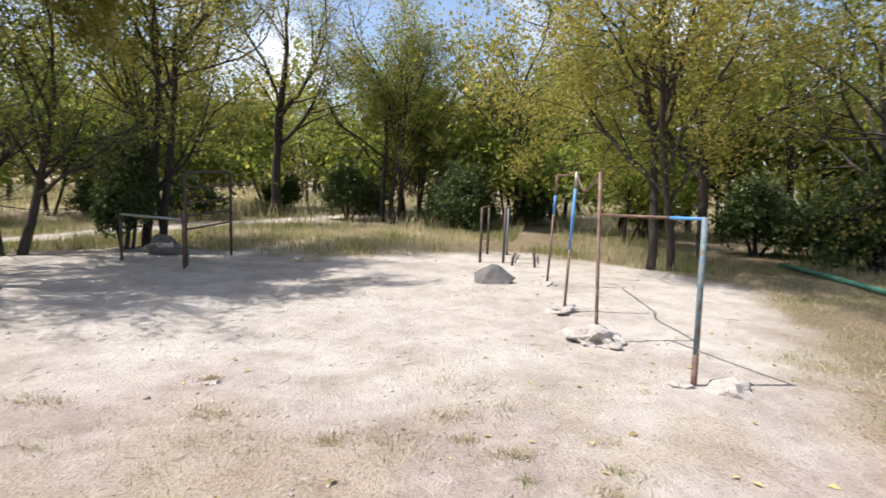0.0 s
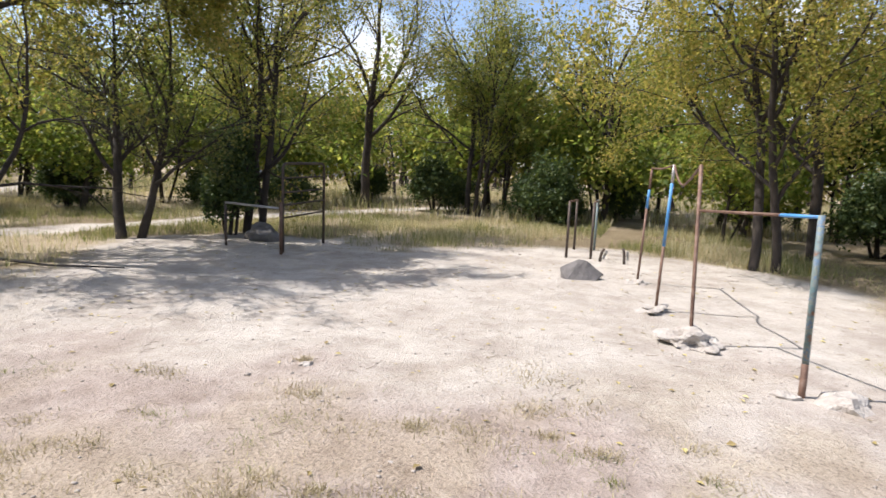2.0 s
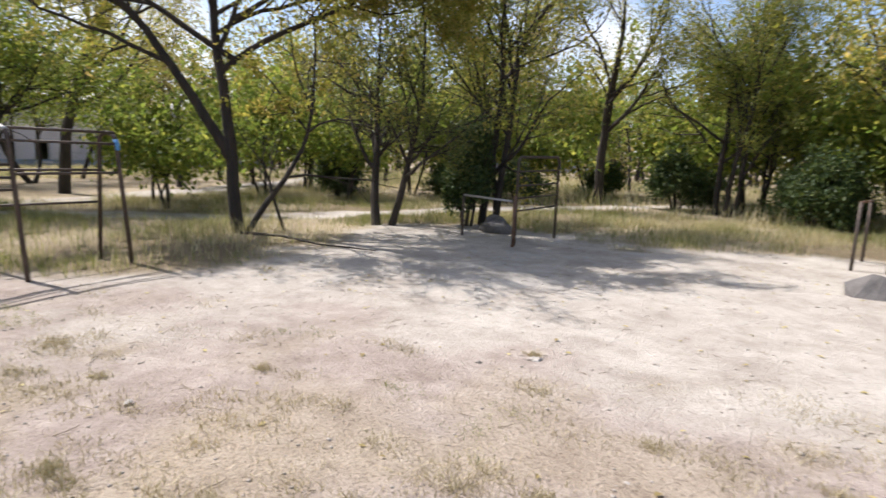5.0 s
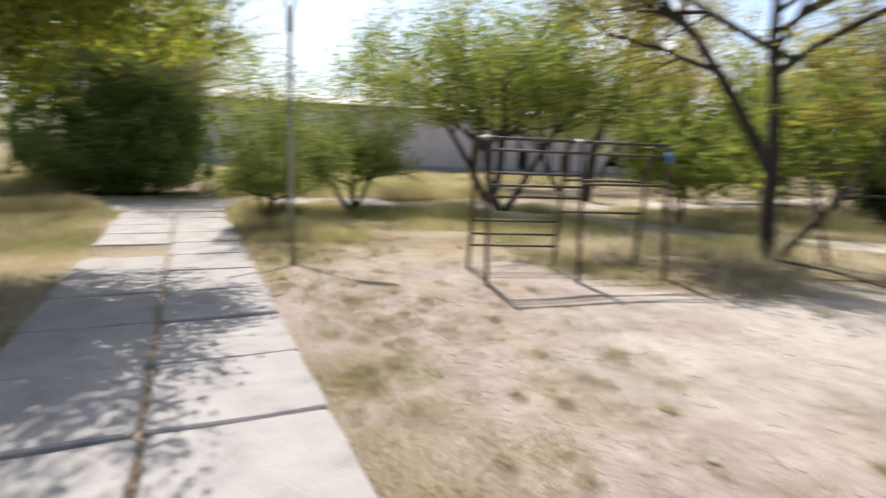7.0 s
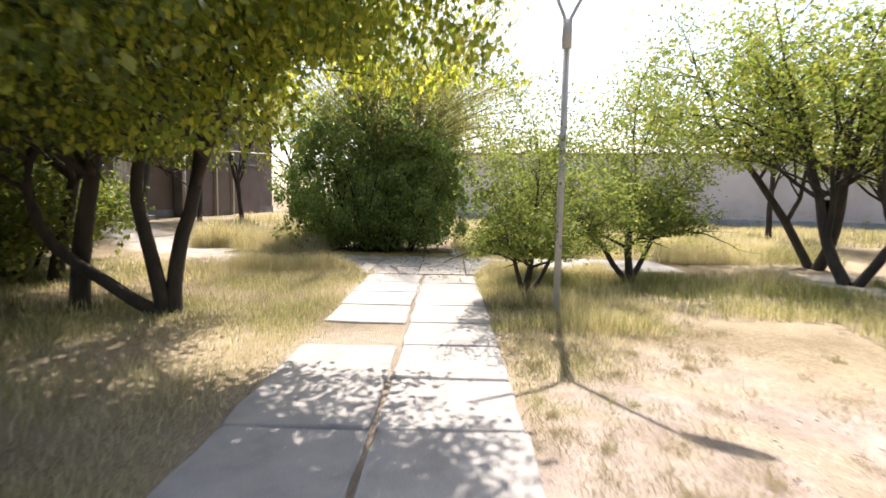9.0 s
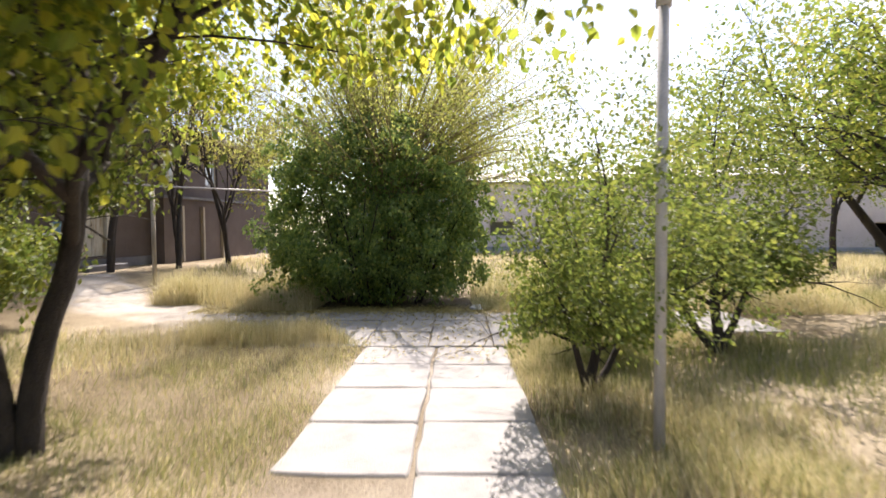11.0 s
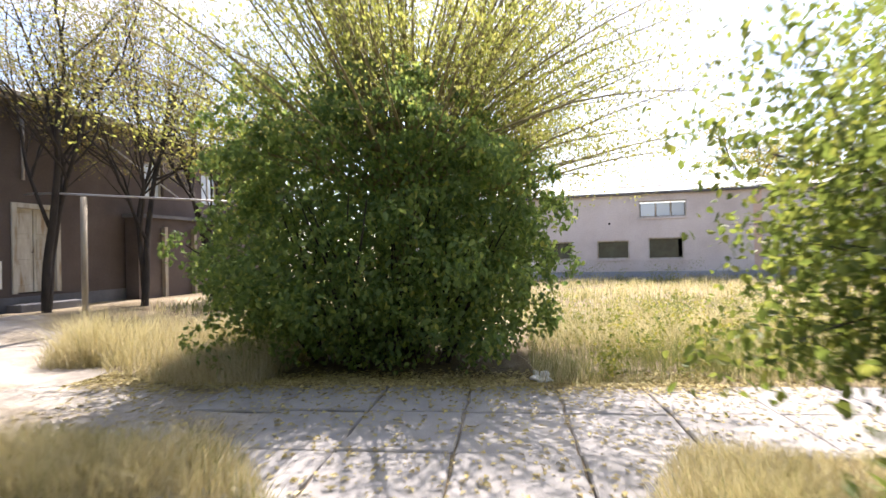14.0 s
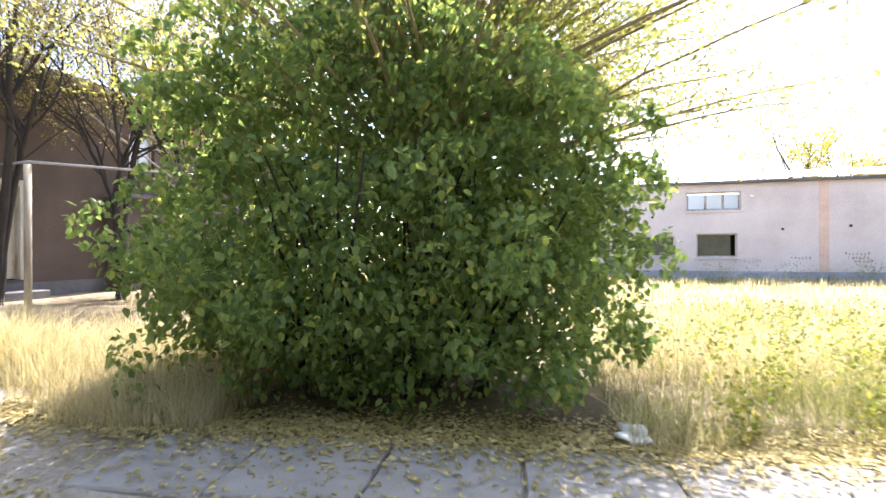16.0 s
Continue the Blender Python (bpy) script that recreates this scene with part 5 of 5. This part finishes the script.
def willow():
    rng = np.random.default_rng(111)
    x, y, _ = sn(15.5, -1.3)
    ob = thing("shoot_tree", x, y, 0, 0, "fan of long thin shoots with pale yellow-green leaves", "tree")
    lines, anchors = [([(0, 0, -0.1), (0.02, 0, 1.2), (0, 0.03, 2.4)], [0.2, 0.17, 0.15], 9)], []
    for k in range(210):
        a = rng.uniform(0, 2 * np.pi)
        tilt = min(1.25, abs(rng.normal(0.6, 0.4)))
        if k % 3 == 0:
            a, tilt = math.radians(rng.uniform(60, 170)), rng.uniform(0.45, 1.25)
        d = np.array([math.cos(a) * math.sin(tilt), math.sin(a) * math.sin(tilt), math.cos(tilt)])
        length = rng.uniform(3.6, 6.6) * (0.85 if tilt > 0.7 else 1)
        pts, p = [], np.array([rng.normal(0, 0.12), rng.normal(0, 0.12), rng.uniform(1.8, 2.6)])
        n = int(length / 0.42)
        for i in range(n + 1):
            pts.append(p)
            d = unit(d + rng.normal(0, 0.045, 3) + np.array([0, 0, (-0.05 if tilt > 0.6 else -0.012) * i / n]) + 0.01 * np.array([math.cos(a), math.sin(a), 0]))
            p = p + d * 0.42
        r0 = rng.uniform(0.018, 0.042)
        v, f = tube_arrays([(pts, np.linspace(r0, 0.005, n + 1), 5)])
        raw("shoot", v, f, SHOOT, ob, "", True)
        for i in range(max(3, n // 3), n + 1):
            for _ in range(2):
                sd = unit(d * 0.6 + rng.normal(0, 0.6, 3) + np.array([0, 0, 0.1]))
                q = [pts[i] + sd * t for t in (0, 0.22, 0.46)]
                lines.append((q, (0.006, 0.004, 0.002), 3))
                anchors.extend(q[1:])
                anchors.append(pts[i])
    v, f = tube_arrays(lines)
    tagged(raw("twig_mass", v, f, SHOOT, ob, "", True), kind="stuff")
    a = np.repeat(np.array(anchors), 12, 0) + rng.normal(0, 0.17, (len(anchors) * 12, 3))
    a = a[(a[:, 2] > 4.1) | (np.hypot(a[:, 0], a[:, 1]) > 2.3) | (a[:, 1] > 1.5)]
    v, f = leaves(rng, a, 0.05, 0.4, 0.2)
    raw("crown", v, f, LEAF_WILLOW, ob)


willow()


# ---- grass, litter and small things ----
def scatter(rng, x0, x1, y0, y1, count):
    return rng.uniform(x0, x1, count), rng.uniform(y0, y1, count)


GRASS = {"dry": [], "green": [], "short": []}


def sow(rng, x, y, height, width, green, keep, lean=0.35, short=False):
    """Adds blades where keep allows; green: the share of green ones, patchy."""
    b, pv = bareness(x, y), paved(x, y)
    patch = vnoise(x, y, 1.1, 40)
    left = to_sn(x, y)[1] < 0
    ok = (rng.uniform(0, 1, len(x)) < keep * (1 - b) * (0.12 + 1.9 * patch * patch)) & (pv < np.where(left, 0.42, 0.06) * (patch * 1.6 - 0.5))
    ok &= to_line(x, y, GLADE) > 0.5
    x, y = x[ok], y[ok]
    if not len(x):
        return
    h = height * (0.35 + 0.9 * vnoise(x, y, 0.9, 50)) * rng.uniform(0.5, 1.25, len(x)) * smooth(-0.4, 0.45, -paved(x, y)) * (1 - 0.6 * bareness(x, y))
    g = rng.uniform(0, 1, len(x)) < np.clip(green + (vnoise(x, y, 1.7, 60) - 0.5) * 1.5, 0.03, 0.97)
    for name, pick in (("green", g), ("dry", ~g)) if not short else (("short", g | ~g),):
        if pick.any():
            xx, yy = x[pick], y[pick]
            GRASS[name].append(blades(rng, np.stack([xx, yy], 1), ground_z(xx, yy), h[pick], width, lean))


def sow_sn(rng, s0, s1, n0, n1, count, *rest, **more):
    s, n = rng.uniform(s0, s1, count), rng.uniform(n0, n1, count)
    x = START[0] + ALONG[0] * s + ACROSS[0] * n
    y = START[1] + ALONG[1] * s + ACROSS[1] * n
    sow(rng, x, y, *rest, **more)


rng = np.random.default_rng(121)
sow_sn(rng, -2, 10.2, -3.6, -0.72, 56000, 0.17, 0.0028, 0.3, 0.9, lean=0.7)
sow_sn(rng, -2, 10.6, -10, -3.6, 50000, 0.27, 0.0045, 0.4, 0.9, lean=0.65)
sow_sn(rng, 10.1, 12.9, -3.7, -0.9, 30000, 0.34, 0.0034, 0.35, 1.0, lean=0.5)
sow_sn(rng, 10.1, 11.4, 0.9, 3.6, 9000, 0.28, 0.0034, 0.5, 1.0, lean=0.5)
sow_sn(rng, 5.6, 10.2, 0.95, 3.2, 30000, 0.30, 0.0030, 0.85, 1.0, lean=0.55)
sow_sn(rng, 6.5, 10.4, 3.2, 9, 30000, 0.28, 0.004, 0.7, 1.0)
sow_sn(rng, 12.8, 19, 0.6, 10, 56000, 0.55, 0.004, 0.42, 1.0, lean=0.7)
sow_sn(rng, 13.0, 17, -6.5, -2.6, 42000, 0.66, 0.004, 0.06, 1.0, lean=0.6)
sow_sn(rng, 19, 36, -8, 26, 60000, 0.34, 0.011, 0.12, 1.0)
sow(rng, *scatter(rng, -16.5, -5, 2.5, 17, 60000), 0.30, 0.005, 0.66, 1.0)
sow(rng, *scatter(rng, -5, 6, 10.5, 18, 46000), 0.26, 0.005, 0.74, 1.0)
sow(rng, *scatter(rng, 2.6, 9.0, 2.5, 14, 64000), 0.08, 0.0036, 0.85, 0.8, lean=0.8)
sow(rng, *scatter(rng, 8, 15, 2.5, 15, 20000), 0.2, 0.006, 0.6, 1.0)
sow(rng, *scatter(rng, -30, 20, 17, 44, 56000), 0.55, 0.012, 0.3, 1.0)
# straw on the verges and tufts on the trodden soil
sow_sn(rng, -6, 7, 1.0, 2.4, 22000, 0.12, 0.003, 0.35, 0.8, lean=0.8)
tx, ty = [], []
for _ in range(420):
    s, n = rng.uniform(-6, 7.5), 1.1 + abs(rng.normal(0, 1.5))
    cx, cy, _ = sn(s, n)
    k = int(rng.integers(50, 170))
    r = rng.uniform(0.04, 0.17)
    tx.append(cx + rng.normal(0, r, k))
    ty.append(cy + rng.normal(0, r * 0.7, k))
tx, ty = np.concatenate(tx), np.concatenate(ty)
ok = paved(tx, ty) < -0.02
tx, ty = tx[ok], ty[ok]
lush = vnoise(tx, ty, 0.8, 33) > 0.74
GRASS["green"].append(blades(rng, np.stack([tx[lush], ty[lush]], 1), ground_z(tx[lush], ty[lush]), rng.uniform(0.02, 0.07, int(lush.sum())), 0.0022, 0.8))
tx, ty = tx[~lush], ty[~lush]
GRASS["short"].append(blades(rng, np.stack([tx, ty], 1), ground_z(tx, ty), rng.uniform(0.02, 0.075, len(tx)), 0.0027, 0.95))
for name, material, label in (("dry", GRASS_DRY, "tall dry golden grass"), ("green", GRASS_GREEN, "patchy green grass and weeds"), ("short", GRASS_SHORT, "short trampled straw tufts")):
    vs, fs, base = [], [], 0
    for v, f in GRASS[name]:
        vs.append(v)
        fs.append(f + base)
        base += len(v)
    g = raw(name + "_grass", np.concatenate(vs), np.concatenate(fs), material)
    tagged(g, label, "grass", kind="stuff")


def weeds():
    rng = np.random.default_rng(151)
    pts = []
    for k in range(230):
        if k < 110:
            x, y, _ = sn(rng.uniform(13.2, 19), rng.uniform(1.2, 8))
            h, n = rng.uniform(0.25, 0.85), 70
        else:
            x, y, h, n = -39.2 + rng.uniform(0, 1.6), rng.uniform(-10, 24), rng.uniform(0.5, 1.1), 60
        if paved(np.array([x]), np.array([y]))[0] > -0.2:
            continue
        pts.append(np.stack([x + rng.normal(0, h * 0.22, n), y + rng.normal(0, h * 0.22, n), rng.uniform(0.05, h, n)], 1))
    v, f = leaves(rng, np.concatenate(pts), 0.055, 0.2, 0.3)
    tagged(raw("weeds", v, f, LEAF_GREENISH), "leafy green weeds among the dry grass", "weeds", kind="stuff")


weeds()


def litter():
    rng = np.random.default_rng(131)
    pts = []
    n = 11000
    s, q = rng.normal(13.4, 0.28, n), rng.uniform(-5.0, 2.6, n)
    pts.append(np.stack([START[0] + ALONG[0] * s + ACROSS[0] * q, START[1] + ALONG[1] * s + ACROSS[1] * q], 1))
    n = 5200
    s, q = 13.5 - 4.5 * rng.uniform(0, 1, n) ** 2.2, rng.uniform(-4.5, 3.5, n)
    pts.append(np.stack([START[0] + ALONG[0] * s + ACROSS[0] * q, START[1] + ALONG[1] * s + ACROSS[1] * q], 1))
    n = 450
    pts.append(np.stack([rng.uniform(-7, 4, n), rng.uniform(1, 11, n)], 1))
    xy = np.concatenate(pts)
    z = np.maximum(ground_z(xy[:, 0], xy[:, 1]), np.where(paved(xy[:, 0], xy[:, 1]) > 0, 0.02, -1)) + 0.008
    c = np.concatenate([xy, z[:, None]], 1)
    n = len(c)
    ang = rng.uniform(0, 2 * np.pi, n)
    out = np.stack([np.cos(ang), np.sin(ang), rng.uniform(-0.05, 0.25, n)], 1)
    side = unit(np.cross(out, np.array([0, 0, 1.0]) + rng.normal(0, 0.2, (n, 3))))
    up = np.cross(side, out)
    t, f = LEAF_SMALL
    size = (0.055 * rng.uniform(0.5, 1.3, n))[:, None, None]
    v = c[:, None] + size * (t[None, :, 0:1] * side[:, None] + t[None, :, 1:2] * out[:, None] + t[None, :, 2:3] * up[:, None] * 1.5)
    ob = raw("leaf_litter", v.reshape(-1, 3), (f[None] + (np.arange(n) * 4)[:, None, None]).reshape(-1, 3), LITTER)
    tagged(ob, "fallen yellow-brown leaves along the lane", "leaf litter", kind="stuff")
    # pebbles
    bm = rough_rock(rng, 1, 1, 0.7, 1, 0.25)
    pv, pf = np.array([v.co for v in bm.verts]), np.array([[v.index for v in f.verts] for f in bm.faces])
    bm.free()
    n = 4500
    x, y = rng.uniform(-8, 4.5, n), 0.6 + 11 * rng.uniform(0, 1, n) ** 1.6
    r = 0.004 + 0.012 * rng.uniform(0, 1, n) ** 3 + 0.018 * (rng.uniform(0, 1, n) > 0.994)
    ok = paved(x, y) < 0
    x, y, r = x[ok], y[ok], r[ok]
    v = pv[None] * r[:, None, None] + np.stack([x, y, ground_z(x, y) + r * 0.2], 1)[:, None]
    ob = raw("pebbles", v.reshape(-1, 3), (pf[None] + (np.arange(len(x)) * len(pv))[:, None, None]).reshape(-1, 3), PEBBLE, smooth=True)
    tagged(ob, "small pale pebbles scattered on the soil", "pebbles", kind="stuff")
    lines = []
    for _ in range(260):
        x, y, a, l = rng.uniform(-7, 4), rng.uniform(1.0, 11), rng.uniform(0, 6.3), rng.uniform(0.03, 0.15)
        zz = float(ground_z(np.array([x]), np.array([y]))[0]) + 0.006
        lines.append(([(x, y, zz), (x + math.cos(a) * l / 2, y + math.sin(a) * l / 2, zz + 0.006), (x + math.cos(a + 0.3) * l, y + math.sin(a + 0.3) * l, zz)], (0.0022, 0.0026, 0.0014), 4))
    v, f = tube_arrays(lines)
    tagged(raw("twigs", v, f, TWIG), "dry twigs scattered on the soil", "twigs", kind="stuff")


litter()


def small_things():
    rng = np.random.default_rng(141)
    h = tube("green_pipe", [(7.3, 11.8, 0.06), (7.32, 10.7, 0.07), (7.28, 9.0, 0.06), (7.2, 7.4, 0.05)], 0.05, GREEN_PIPE, sides=10)
    tagged(h, "green plastic water pipe lying in the grass", "pipe")
    b = part("plastic_bag", rough_rock(rng, 0.16, 0.10, 0.07, 3, 0.45), WHITE_PLASTIC, smooth=True)
    b.matrix_basis = pose(-17.15, -3.72, 0.02, 0, 0, 30)
    tagged(b, "crumpled white plastic bag among fallen leaves", "plastic bag")
    for k, (x, y, r) in enumerate(((-1.64, 4.06, 0.055), (-3.36, 1.82, 0.03), (-0.6, 2.75, 0.025), (-1.3, 2.5, 0.025))):
        o = part("stone", rough_rock(rng, r, r * 0.9, r * 0.5, 2, 0.25), LUMP)
        o.matrix_basis = pose(x, y, 0.01, 0, 0, 60 * k)
        tagged(o, "small white stone on the soil", "stone", "white stones")
    br = tube("fallen_branch", [(-8.5, 6.6, 0.06), (-7.6, 6.75, 0.08), (-6.6, 6.7, 0.05), (-5.6, 6.95, 0.04)], 0.03, BARK, sides=6, end=0.01)
    tagged(br, "dead fallen branch on the bare soil", "branch")


small_things()
